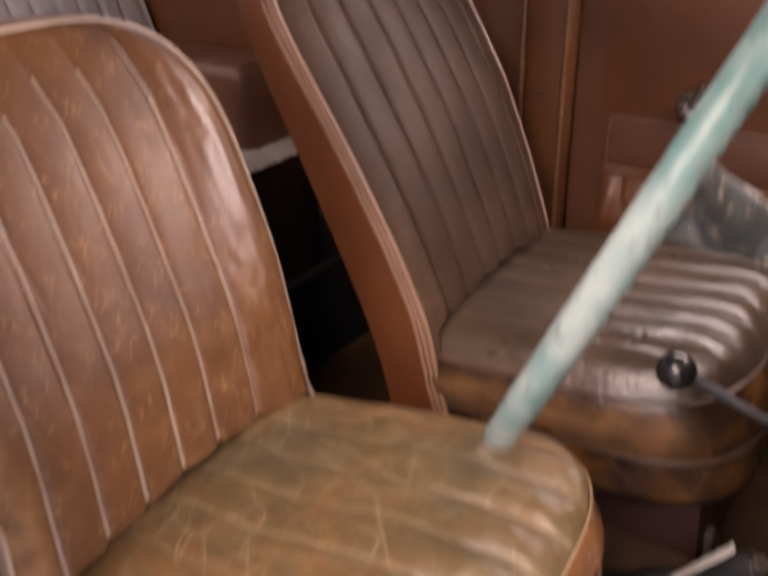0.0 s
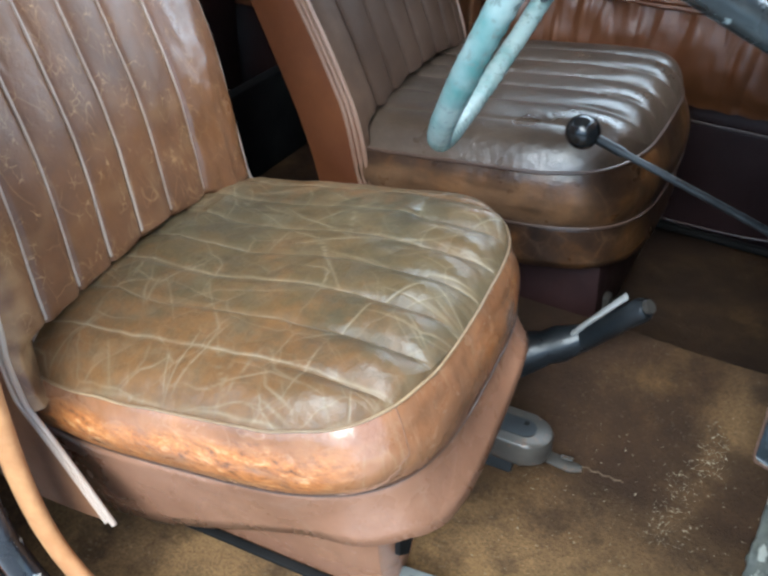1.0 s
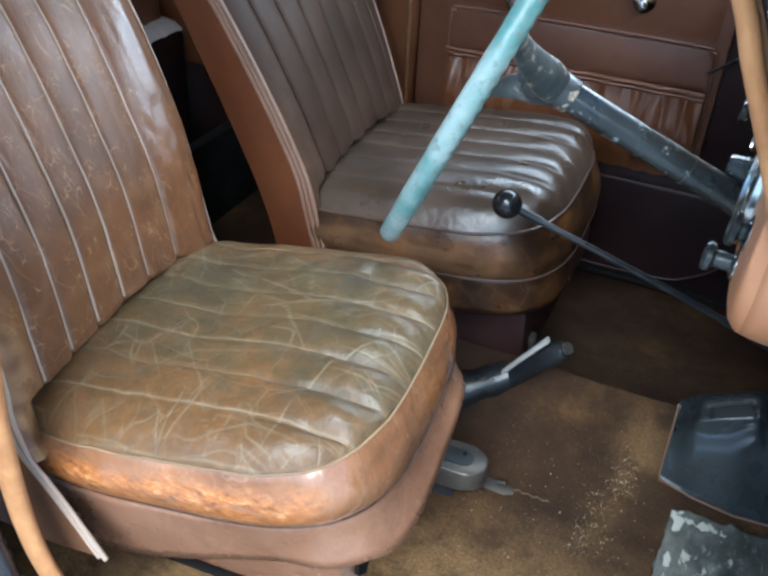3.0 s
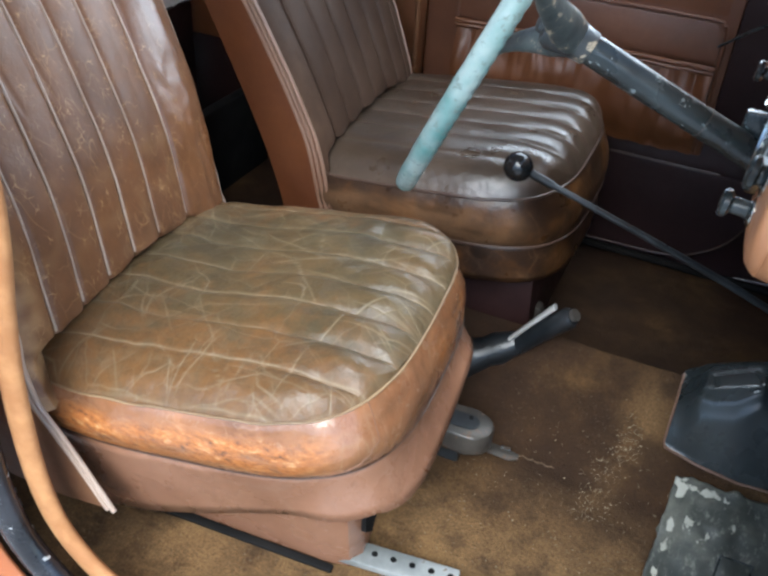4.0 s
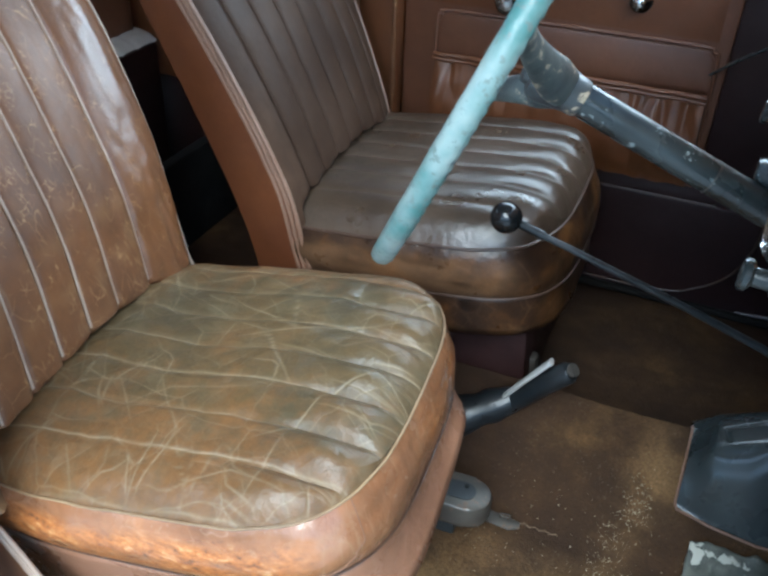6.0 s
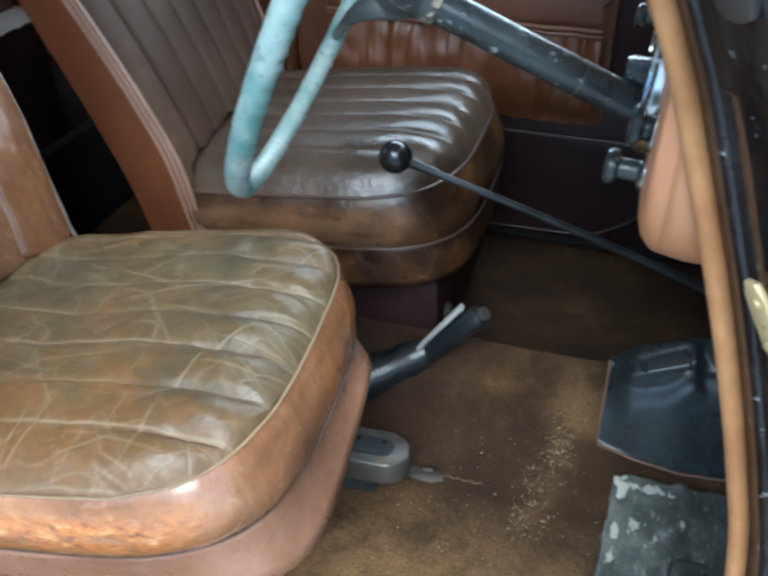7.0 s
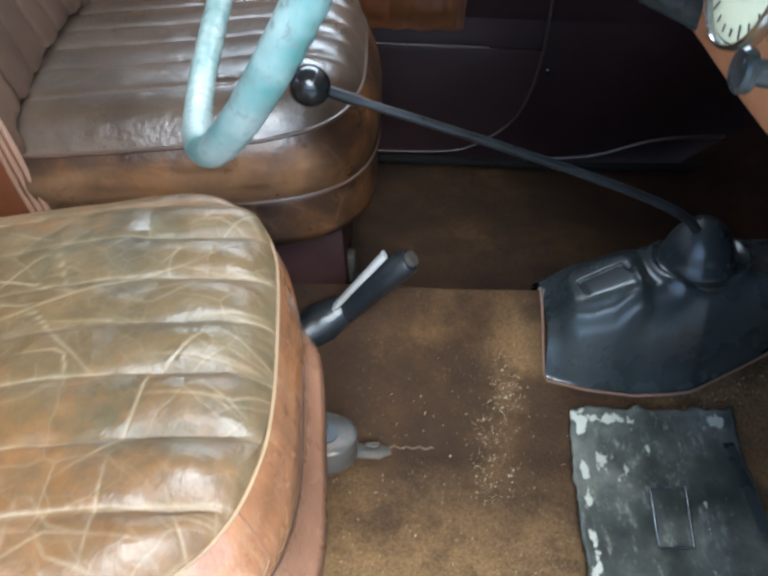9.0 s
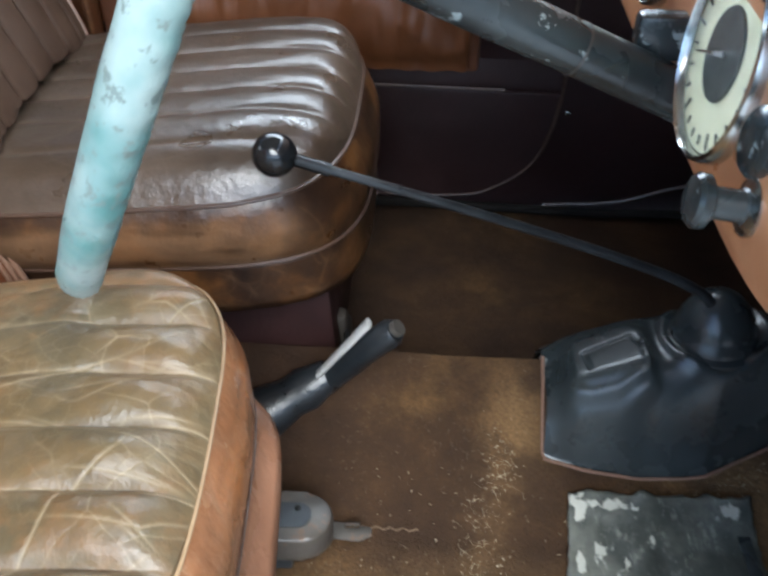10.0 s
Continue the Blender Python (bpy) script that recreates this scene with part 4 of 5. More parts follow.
        return rumple * max(0.0, min(1.0, 1.9 * along * max(0.0, min(1.0, (low - 0.12) / 0.35)) * (0.6 + 1.0 * noise.noise((x * 22, y * 22, z * 55)) + 0.5 * noise.noise((x * 70, y * 70, z * 120)))))

    part("cushion_boxing", sheet(rows_b), side_m, base, wear_and_light=scuffed)
    welt = 0.0015 if ragged else 0.0024
    part("piping", tube([(x + nx * 0.001, y + ny * 0.001, cushion_top(x) + 0.001 + rumple * (0.0035 * noise.noise((x * 26, y * 26, 8)) + 0.004 * noise.noise((x * 9, y * 9, 4)))) for (x, y), (nx, ny) in zip(plan, nrm)], welt, 8), bead_m, base, "raised leather piping", wear_and_light=lambda x, y, z: 0.3 * ragged)
    part("seam", tube([(x + nx * waist * max(0.0, nx) ** 2, y + ny * waist * max(0.0, nx) ** 2, cushion_top(x) - 0.072 - 0.03 * max(0, x)) for (x, y), (nx, ny) in zip(plan, nrm)], 0.0011 if ragged else 0.0022, 8), DARKBEAD if ragged else bead_m, base)
    if ragged:
        part("patch_seam", tube([rows_b[min(16, round(16 * t))][32 - round(7 * t ** 4)] for t in (k / 16 for k in range(17))], 0.0009, 6), SIDE, base, "stitched outline of a repair patch")
    for k in range(7):
        t = k / 6
        row = []
        for (x, y), (nx, ny) in zip(plan, nrm):
            z0 = cushion_top(x) - 0.072 - 0.03 * max(0, x)
            if ragged:
                if y > -0.15 and x > X0:
                    h = table([(-0.16, 0.068), (-0.12, 0.08), (0.0, 0.056), (0.09, 0.032), (0.15, 0.05), (0.21, 0.06)], y)
                else:
                    h = table([(-0.06, 0.168), (0.1, 0.128), (0.21, 0.093), (0.3, 0.068)], x) if y < 0 else 0.06
                out = -0.003 + lerp(waist, flare, t) * max(0.0, nx) ** 2 - 0.03 * t * max(0.0, -ny) ** 2 * max(0.0, 1 - nx)
                out += 0.002 * noise.noise((x * 14, y * 14, t)) - 0.004 * math.sin(math.pi * t) * max(0.0, nx)
            else:
                h, out = 0.066, -0.004 + flare * max(0.0, nx) ** 2 * (1 + 0.2 * t)
            row.append((x + nx * out, y + ny * out, z0 - h * t))
        rows_s.append(row)
    skirt = part("skirt", sheet(rows_s), band_m, base)
    skirt.modifiers.new("thickness", "SOLIDIFY").thickness = 0.003
    part("seat_pan", plate([(x * 0.93, y * 0.8, cushion_top(x) - 0.125) for x, y in plan], 0.012, "z", bevel=0), VOID, base)

    # pedestal
    ped = bmesh.new()
    foot = [(-0.16, -0.123), (0.25, -0.121), (0.278, -0.115), (0.29, -0.1), (0.284, -0.05), (0.272, 0.0), (0.28, 0.15), (-0.16, 0.165)]
    brim = [(-0.16, -0.17), (0.24, -0.168), (0.285, -0.158), (0.296, -0.13), (0.29, -0.05), (0.28, 0.0), (0.285, 0.15), (-0.16, 0.17)]
    prof = [(-0.16, 0.0), (0.29, 0.0), (0.31, 0.06), (0.3, 0.19), (-0.15, 0.13)]
    if ragged:
        capped([[(lerp(a[0], b[0], t), lerp(a[1], b[1], t), 0.004 + 0.19 * t) for a, b in zip(foot, brim)] for t in (0, 0.3, 0.7, 1)], ped)
    else:
        plate([(x, -0.165, z) for x, z in prof], 0.33, "y", ped, 0.006)
    if ragged:
        # Solid black plate on the pedestal front, in place of a shaded gap.
        part("gap_shade", plate([(0.2915, -0.12, 0.128), (0.2915, -0.066, 0.1), (0.2915, -0.092, 0.056), (0.2915, -0.118, 0.084)], 0.006, "x", bevel=0), VOID, base, "black plate standing for the shaded gap beside the seat frame")
        # Thin black strip along the pedestal's near foot.
        part("base_strip", box((0.4, 0.011, 0.007), (0.06, -0.13, 0.006), 0.002), VOID, base, "black strip on the floor along the seat base")
    part("pedestal", ped, band_m if ragged else DARKMAROON, base, "leathercloth covered seat base")

    # backrest
    if ragged:
        front = [(0.07, 0.05), (0.2, -0.016), (0.29, -0.069), (0.33, -0.08), (0.44, -0.111), (0.52, -0.148), (0.6, -0.19), (0.66, -0.226), (0.71, -0.262), (0.79, -0.325)]
        rear = [(0.05, -0.13), (0.284, -0.162), (0.386, -0.208), (0.522, -0.268), (0.616, -0.302), (0.7, -0.335), (0.79, -0.365)]
        ZT, ZS, lean = 0.738, 0.53, 0.15
        tucks = [0.097, 0.032, -0.02, -0.071, -0.12, -0.168]
    else:
        front = [(0.06, 0.02), (0.236, -0.033), (0.335, -0.057), (0.39, -0.08), (0.451, -0.111), (0.54, -0.162), (0.62, -0.213), (0.673, -0.249), (0.82, -0.349)]
        rear = [(0.05, -0.1), (0.2, -0.117), (0.3, -0.145), (0.405, -0.19), (0.54, -0.255), (0.69, -0.329), (0.82, -0.385)]
        ZT, ZS, lean = 0.79, 0.6, 0.0
        tucks = [0.165 - 0.055 * k for k in range(7)]
    front = [(p.x, p.y) for p in spline([(a, b, 0) for a, b in front], 60)]
    rear = [(p.x, p.y) for p in spline([(a, b, 0) for a, b in rear], 60)]

    def half(z):
        s = max(0.0, (z - ZS) / (ZT - ZS))
        wide = 0.199 + 0.046 * (0.5 - 0.5 * math.cos(math.pi * table([(0.3, 0.0), (0.7, 1.0)], z))) if ragged else 0.213
        return wide * max(1 - s ** 4.2, 0.0) ** (1 / 4.2)

    def far_half(z):
        return half(z) if ragged else half(z) * table([(0.3, 0.66), (0.42, 0.78), (0.56, 0.95), (0.66, 1.0)], z)

    def pleat_y(u, z):
        """Where a pleat runs at a height."""
        return u + shift(z) if ragged else lerp(-half(z), far_half(z), (u + 0.213) / 0.426)

    def shift(z):
        """How far the pleats lean over at a height."""
        return lean * (min(z, 0.66) - 0.36)

    def spread(z):
        return (0.034 if ragged else 0.0) * table([(0.26, 1.0), (0.38, 0.0)], z)

    zs = [lerp(0.25, ZS, i / 44) for i in range(44)] + [ZS + (ZT - ZS) * math.sin(math.pi / 2 * i / 30) ** (2 / 4.2) * 0.9995 for i in range(31)]
    rows = []
    cut = 180
    for z in zs:
        hw = half(z)
        row = []
        fw = far_half(z)
        seam_y = min(pleat_y(tucks[0], z), fw * 0.9)
        left = -hw - spread(z)
        for j in range(241):
            y = lerp(left, seam_y, j / cut) if j <= cut else lerp(seam_y, fw, (j - cut) / (240 - cut))
            v = y / fw if y > 0 else -y / left
            e = min((1 - abs(v)) * hw, (ZT - z) * 1.0 + 0.0005)
            roll = 1 - math.exp(-e / 0.014)
            u = y - shift(z) if ragged else lerp(-0.213, 0.213, (y - left) / (fw - left))
            d = min(abs(u - q) for q in tucks)
            g = math.exp(-(d / 0.003) ** 2)
            inside = tucks[-1] < u < tucks[0]
            puff = max(0.0, 1 - (d / 0.025 - 1) ** 2) if inside else 0.0
            x = table(front, z) + 0.012 * roll + 0.01 * (1 - v * v) + roll * (0.003 * puff - 0.003 * g)
            x += 0.003 * noise.noise((z * 8 + seed, y * 8, 4))
            lip = top_low + (0.03 if ragged else 0.03) + crown * (1 - v * v)
            x -= 0.03 * max(0.0, min(1.0, (lip - z) / 0.014)) ** 1.2 * max(0.0, min(1.0, (v + 0.95) / 0.15))
            if ragged:
                w = max(0.0, min(1.0, (y - seam_y) / (fw - seam_y)))
                x += 0.021 * (1 - math.exp(-max(0.0, y - seam_y) / 0.03)) * (1 - w ** 4)
                x += rumple * (0.0026 * noise.noise((z * 18 + y * 14, y * 50, 6)) + 0.0014 * noise.noise((z * 80, y * 90, 2))) * max(0.0, min(1.0, (u - tucks[0]) / 0.012)) * roll
                x += rumple * 0.0015 * noise.noise((z * 40, y * 50, 9)) * max(0.0, 1 - abs(z - 0.4) / 0.08)
            row.append((x, y, z))
        rows.append(row)
    if ragged:
        part("backrest_bolster", sheet([row[cut:] for row in rows]), GLOSSTAN, base, "glossy crinkled outer bolster")
        rows = [row[:cut + 1] for row in rows]

    def rubbed(x, y, z):
        low = max(0.0, 1 - abs(z - 0.4) / 0.12) * max(0.0, noise.noise((y * 40, z * 40, 1)))
        edge = max(0.0, min(1.0, (-0.17 - y) / 0.02)) * table([(0.45, 1.0), (0.55, 0.0)], z)
        return rumple * min(1.0, 0.3 * low + 0.6 * edge * (0.6 + noise.noise((y * 60, z * 50, 3))))

    part("backrest_front", sheet(rows), back_m, base, wear_and_light=rubbed)
    for k, yk in enumerate(tucks):
        line = []
        for i in range(60):
            z = lerp(top_low + 0.036 + crown * (1 - yk * yk / 0.04), ZT - 0.035 - 0.25 * yk * yk / 0.05, i / 59)
            y = pleat_y(yk, z)
            v = y / (half(z) + spread(z) if y < 0 else far_half(z))
            line.append(Vector((table(front, z) + 0.0105 + 0.01 * (1 - v * v), y + 0.0008 * noise.noise((z * 30, k, 0)), z)))
        part("pleat_welt", tube(line, 0.0016 if ragged else 0.0012, 8, up=(0, 1, 0)), WELT if ragged else back_m, base)

    low = [lerp(0.122, 0.25, i / 12) for i in range(12)]
    ring = [(-half(z) - spread(z), z) for z in low + zs] + [(far_half(z), z) for z in reversed(low + zs)]
    rows = []
    for k in range(7):
        t = k / 6
        f = 1 + 0.02 * math.sin(math.pi * t)
        rows.append([(lerp(table(front, z), table(rear, z), t), y * f, z + 0.004 * math.sin(math.pi * t) * (z > 0.7)) for y, z in ring])
    part("backrest_side", sheet(rows), flank_m, base, "smooth side facing of the backrest")
    part("backrest_rear", sheet([[(table(rear, z) - 0.012 * (1 - v * v), (far_half(z) if v > 0 else half(z)) * v, z) for v in (-1 + 2 * j / 12 for j in range(13))] for z in zs]), flank_m, base)
    for off in ((0.0, 0.009) if ragged else (0.0, 0.009, 0.018)):
        part("edge_bead", tube([(table(front, z) + 0.002 - off, y * 1.006, z) for y, z in ring], 0.0033, 8), WELT if ragged else SIDEBEAD, base, "double piping round the backrest edge", wear_and_light=lambda x, y, z: 0.2)

    return base


seat("driver_seat", "cracked olive brown leather front bucket seat, pleated, worn orange sides", (0.0, 0.735, 0.0), 4.5, (OLIVE, SCUFFED, SKIRT, TAN, SIDE, PIPING), 0.34, 1.0, 1.0, 0.026, "front seats")
seat("passenger_seat", "dark brown pleated leather front bucket seat with rust side facings", (0.055, 1.283, 0.0), 0.5, (BROWN, AMBER, AMBER, BACKBROWN, SEATSIDE, SEATBEAD), 0.38, 0.42, 0.0, 0.034, "front seats")

rear_seat = thing("rear_seat", "pleated rear bench seat with light worn cushion behind the front seats", "rear seat", (0, 0, 0))
rows = []
for i in range(30):
    x = lerp(-1.2, -0.6, i / 29)
    rows.append([(x, lerp(0.5, 1.57, j / 150), 0.345 + 0.02 * (1 - math.exp(-(x * -1 - 0.6) / 0.02)) - 0.004 * groove(lerp(0.5, 1.57, j / 150))[0]) for j in range(151)])
part("cushion_top", sheet(rows), GREYSEAT, rear_seat, "light grey worn cushion top")
# Cushion front coloured dark in place of the shade behind the front seats.
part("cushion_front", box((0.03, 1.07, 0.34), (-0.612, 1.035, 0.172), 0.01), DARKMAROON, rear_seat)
rows = []
for i in range(24):
    z = lerp(0.34, 0.82, i / 23)
    rows.append([(-1.0 - 0.35 * (z - 0.34) + 0.012 * math.sin(math.pi * i / 23), lerp(0.5, 1.57, j / 150), z) for j in range(151)])
part("backrest", sheet([[(p[0] - 0.006 * groove(p[1])[0], p[1], p[2]) for p in r] for r in rows]), GREYSEAT, rear_seat)
# Added black board ahead of the cushion; it stands in for deep shade.
part("shade_board", box((0.03, 1.07, 0.2), (-0.42, 1.035, 0.1), 0.01), VOID, rear_seat, "black board added for the shade behind the front seats")
part("armrest", box((0.3, 0.16, 0.2), (-0.8, 1.5, 0.43), 0.03, 3), DOORCARD, rear_seat, "rust brown side armrest")


# ---- steering wheel and column ----
CENTRE = Vector((0.3527, 0.8072, 0.6897))
NORMAL = Vector((-math.cos(0.4216) * math.cos(0.128), -math.cos(0.4216) * math.sin(0.128), math.sin(0.4216))).normalized()
RIM = 0.1954
ACROSS = NORMAL.cross(Vector((0, 0, 1))).normalized()
UPWARD = ACROSS.cross(NORMAL)
wheel = thing("steering_wheel", "worn pale teal steering wheel with chipped black hub", "steering wheel", tuple(CENTRE))


def rim_mesh():
    rows = []
    n = 880
    for i in range(n + 1):
        a = 2 * math.pi * (i % n) / n
        radial = ACROSS * math.cos(a) + UPWARD * math.sin(a)
        grip = 0.5 + 0.5 * math.cos(a * 110)
        row = []
        for k in range(16):
            b = 2 * math.pi * k / 16
            r = 0.0087 + 0.0004 * noise.noise((radial * 9 + Vector((k, 0, 0))))
            inner = max(0.0, -math.cos(b)) * 0.5 + max(0.0, -math.sin(b)) * 0.5
            r -= 0.0015 * grip * inner * (0.7 + 0.6 * noise.noise(radial * 5))
            row.append(radial * (RIM + r * math.cos(b)) + NORMAL * (r * math.sin(b) * 1.1))
        rows.append(row)
    return sheet(rows, True)


part("rim", rim_mesh(), TEAL, wheel, "scalloped pale teal rim, chipped and stained", angle=60)
hub_m = Matrix.Translation((0, 0, 0)) @ NORMAL.to_track_quat("Z", "Y").to_matrix().to_4x4()
hub = part("hub", lathe([(0.015, -0.08), (0.0162, -0.078), (0.0168, -0.07), (0.0185, -0.06), (0.021, -0.05), (0.022, -0.042), (0.019, -0.034), (0.01, -0.03)], hub_m, 36), HUB, wheel, "chipped black hub showing cream undercoat")
part("horn_button", lathe([(0.013, -0.033), (0.013, -0.027), (0.009, -0.024), (0.003, -0.023)], hub_m, 28), HUB, hub)
for ang in (322, 154):
    a = radians(ang)
    d = ACROSS * math.cos(a) + UPWARD * math.sin(a)
    path = [d * 0.001 - NORMAL * 0.068, d * 0.016 - NORMAL * 0.055, d * 0.05 - NORMAL * 0.036, d * 0.11 - NORMAL * 0.014, d * (RIM - 0.004)]
    part("spoke", tube(spline(path, 24), lambda t: table([(0, 0.0145), (0.2, 0.0175), (0.35, 0.0185), (0.55, 0.0145), (0.8, 0.0098), (1, 0.0086)], t), 18, flat=0.6, up=tuple(NORMAL)), SPOKE, wheel, "tapered chipped spoke")

column = thing("steering_column", "scuffed gunmetal steering column tube running into the dashboard", "steering column", tuple(CENTRE))
part("tube", tube([NORMAL * -s for s in (0.074, 0.15, 0.25, 0.4, 0.6, 0.8)], 0.0148, 28), COLUMN, column)
part("joint_ring", tube([NORMAL * -s for s in (0.07, 0.078)], 0.0154, 24), VOID, column)
part("band", tube([NORMAL * -s for s in (0.205, 0.2065)], 0.0151, 24), STEEL, column)

# ---- dashboard ----
dash = thing("dashboard", "brown dashboard with rounded instrument panel", "dashboard", (0.6, 0.7, 0.6))


def dash_outline():
    """The panel's face from the front, as y and z; its lower edge drops in a lobe round the instruments."""
    low = [(0.602, 0.67), (0.606, 0.62), (0.62, 0.588), (0.645, 0.568), (0.69, 0.556), (0.75, 0.553), (0.82, 0.553), (0.9, 0.553), (1.0, 0.553), (1.2, 0.555), (1.4, 0.555), (1.58, 0.555)]
    return spline([(0, y, z) for y, z in low], 60)


rows = []
for p in dash_outline():
    row = []
    for k in range(14):
        t = (k / 13) ** 1.8
        z = lerp(p.z, 0.84, t)
        roll = 0.014 * math.exp(-(z - p.z) / 0.009)
        row.append((0.596 + roll + 0.04 * (z - 0.56), p.y, z))
    rows.append(row)
panel = part("panel", sheet(rows), DASH, dash)
panel.location = (-0.6, -0.7, -0.6)
panel.modifiers.new("thickness", "SOLIDIFY").thickness = -0.012
sweep = []
for p in dash_outline():
    deep = table([(0.6, 0.06), (0.68, 0.045), (0.8, 0.012), (1.58, 0.01)], p.y)
    sweep.append([(0.611 + deep * k / 6, p.y - 0.002 * math.sin(math.pi * k / 6), p.z - 0.003 * math.sin(math.pi * k / 6)) for k in range(7)])
turned = part("return_edge", sheet(sweep), DASH, dash)
turned.location = (-0.6, -0.7, -0.6)
turned.modifiers.new("thickness", "SOLIDIFY").thickness = 0.003
DF = Vector((-0.995, 0, 0.1)).normalized()


def on_dash(y, z, lift=0.0):
    return Vector((0.599 + 0.04 * (z - 0.56), y, z)) + DF * lift - Vector((0.6, 0.7, 0.6))


def gauge(y, z, r, name):
    m = axis_frame(on_dash(y, z), DF)
    g = part(name, lathe([(r, -0.004), (r, 0.006), (r * 0.985, 0.009), (r * 0.95, 0.01), (r * 0.93, 0.008), (r * 0.92, 0.004), (r * 0.5, 0.0035)], m, 48), CHROME, dash, "chrome rimmed cream dial")
    part("dial_ring", lathe([(r * 0.915, 0.003), (r * 0.91, 0.0045), (r * 0.3, 0.0046)], m, 48), CREAM, g)
    part("dial_centre", lathe([(r * 0.44, 0.0045), (r * 0.43, 0.0058), (r * 0.1, 0.006)], m, 40), DIAL, g, "dark dial centre")
    for k in range(24):
        a = 2 * math.pi * k / 24
        mark = box((r * (0.16 if k % 4 == 0 else 0.09), r * 0.022, 0.0006), (0, 0, 0), 0)
        mark.transform(m @ Matrix.Rotation(a, 4, "Z") @ Matrix.Translation((r * 0.8, 0, 0.0052)))
        part("tick", mark, DIAL, g)
    needle = plate([(-r * 0.12, -r * 0.03, 0.007), (r * 0.62, -r * 0.008, 0.007), (r * 0.62, r * 0.008, 0.007), (-r * 0.12, r * 0.03, 0.007)], 0.0008, "z", bevel=0)
    needle.transform(m @ Matrix.Rotation(radians(200), 4, "Z"))
    part("needle", needle, CHROME, g)
    pane = part("glass", lathe([(r * 0.93, 0.0082), (r * 0.93, 0.0088)], m, 40), GLASS, g)
    pane.visible_shadow = False


def pull_knob(y, z, r=0.0115, out=0.028, name="pull_knob"):
    m = axis_frame(on_dash(y, z), DF)
    k = part(name, lathe([(r * 1.05, -0.002), (r * 1.05, 0.003), (r * 0.8, 0.005), (r * 0.62, 0.007), (r * 0.62, out - 0.008), (r * 0.5, out - 0.007)], m, 26), RUBBER, dash, "black pull knob on a chrome ferrule")
    part("ferrule", lathe([(r * 1.12, -0.001), (r * 1.12, 0.004), (r * 0.7, 0.006)], m, 26), CHROME, k)
    part("cap", lathe([(r * 0.6, out - 0.009), (r * 1.02, out - 0.006), (r * 1.05, out - 0.002), (r * 0.9, out), (r * 0.3, out + 0.001)], m, 26), COLUMN, k, "worn knob cap")


g_, gt, gb = nodes_of("dial_glass", 0.03)
gb.inputs["Transmission Weight"].default_value = 1.0
gb.inputs["IOR"].default_value = 1.1
gb.inputs["Base Color"].default_value = (1, 1, 1, 1)
GLASS = g_
gauge(0.772, 0.63, 0.051, "speedometer")
gauge(0.925, 0.64, 0.042, "fuel_gauge")
pull_knob(0.695, 0.596)
pull_knob(0.683, 0.632, 0.0135, 0.018)
pull_knob(0.985, 0.612, 0.011, 0.03)
sw = part("toggle_switch", box((0.03, 0.016, 0.026), on_dash(0.848, 0.607, 0.014), 0.004), COLUMN, dash, "grey toggle switch")

# ---- gear lever, rubber cover, brake, floor things ----
lever = thing("gear_lever", "slim dark steel gear lever with glossy black ball knob", "gear lever", (0.79, 1.095, 0.16))
off = Vector((0.79, 1.095, 0.16))
stick = spline([Vector(p) - off for p in ((0.34, 1.0125, 0.4205), (0.45, 1.031, 0.378), (0.569, 1.05, 0.331), (0.66, 1.064, 0.293), (0.73, 1.077, 0.258), (0.77, 1.087, 0.225), (0.785, 1.093, 0.18))], 40)
part("rod", tube(stick, lambda t: lerp(0.0042, 0.0062, t), 14), RODMETAL, lever)
kb = bmesh.new()
bmesh.ops.create_uvsphere(kb, u_segments=32, v_segments=20, radius=0.0198)
kb.transform(Matrix.Translation(Vector((0.329, 1.011, 0.424)) - off))
part("knob", kb, BALL, lever, "glossy black ball knob")
part("collar", tube([stick[0], stick[1], stick[2]], 0.006, 12), RODMETAL, lever)


def cover_near(x):
    return table([(0.612, 1.012), (0.66, 1.004), (0.72, 1.0), (0.79, 1.006), (0.85, 1.03), (0.92, 1.06), (0.98, 1.075)], x)


def line_gap(x, y, line):
    """How far a spot lies from a line of straight pieces."""
    gap = 1.0
    for (ax, ay), (bx, by) in zip(line, line[1:]):
        ux, uy = bx - ax, by - ay
        t = max(0.0, min(1.0, ((x - ax) * ux + (y - ay) * uy) / (ux * ux + uy * uy)))
        gap = min(gap, math.hypot(x - ax - t * ux, y - ay - t * uy))
    return gap


# the pad's sunk outline, then the two folds round it
COVER_LINES = [
    ([(0.655, 1.06), (0.65, 1.086), (0.7, 1.094), (0.706, 1.075)], -0.003, 0.0022),
    ([(0.634, 1.04), (0.655, 1.034), (0.682, 1.034), (0.712, 1.044), (0.709, 1.078)], 0.0045, 0.0048),
    ([(0.645, 1.024), (0.688, 1.022), (0.722, 1.034)], 0.004, 0.0045),
]


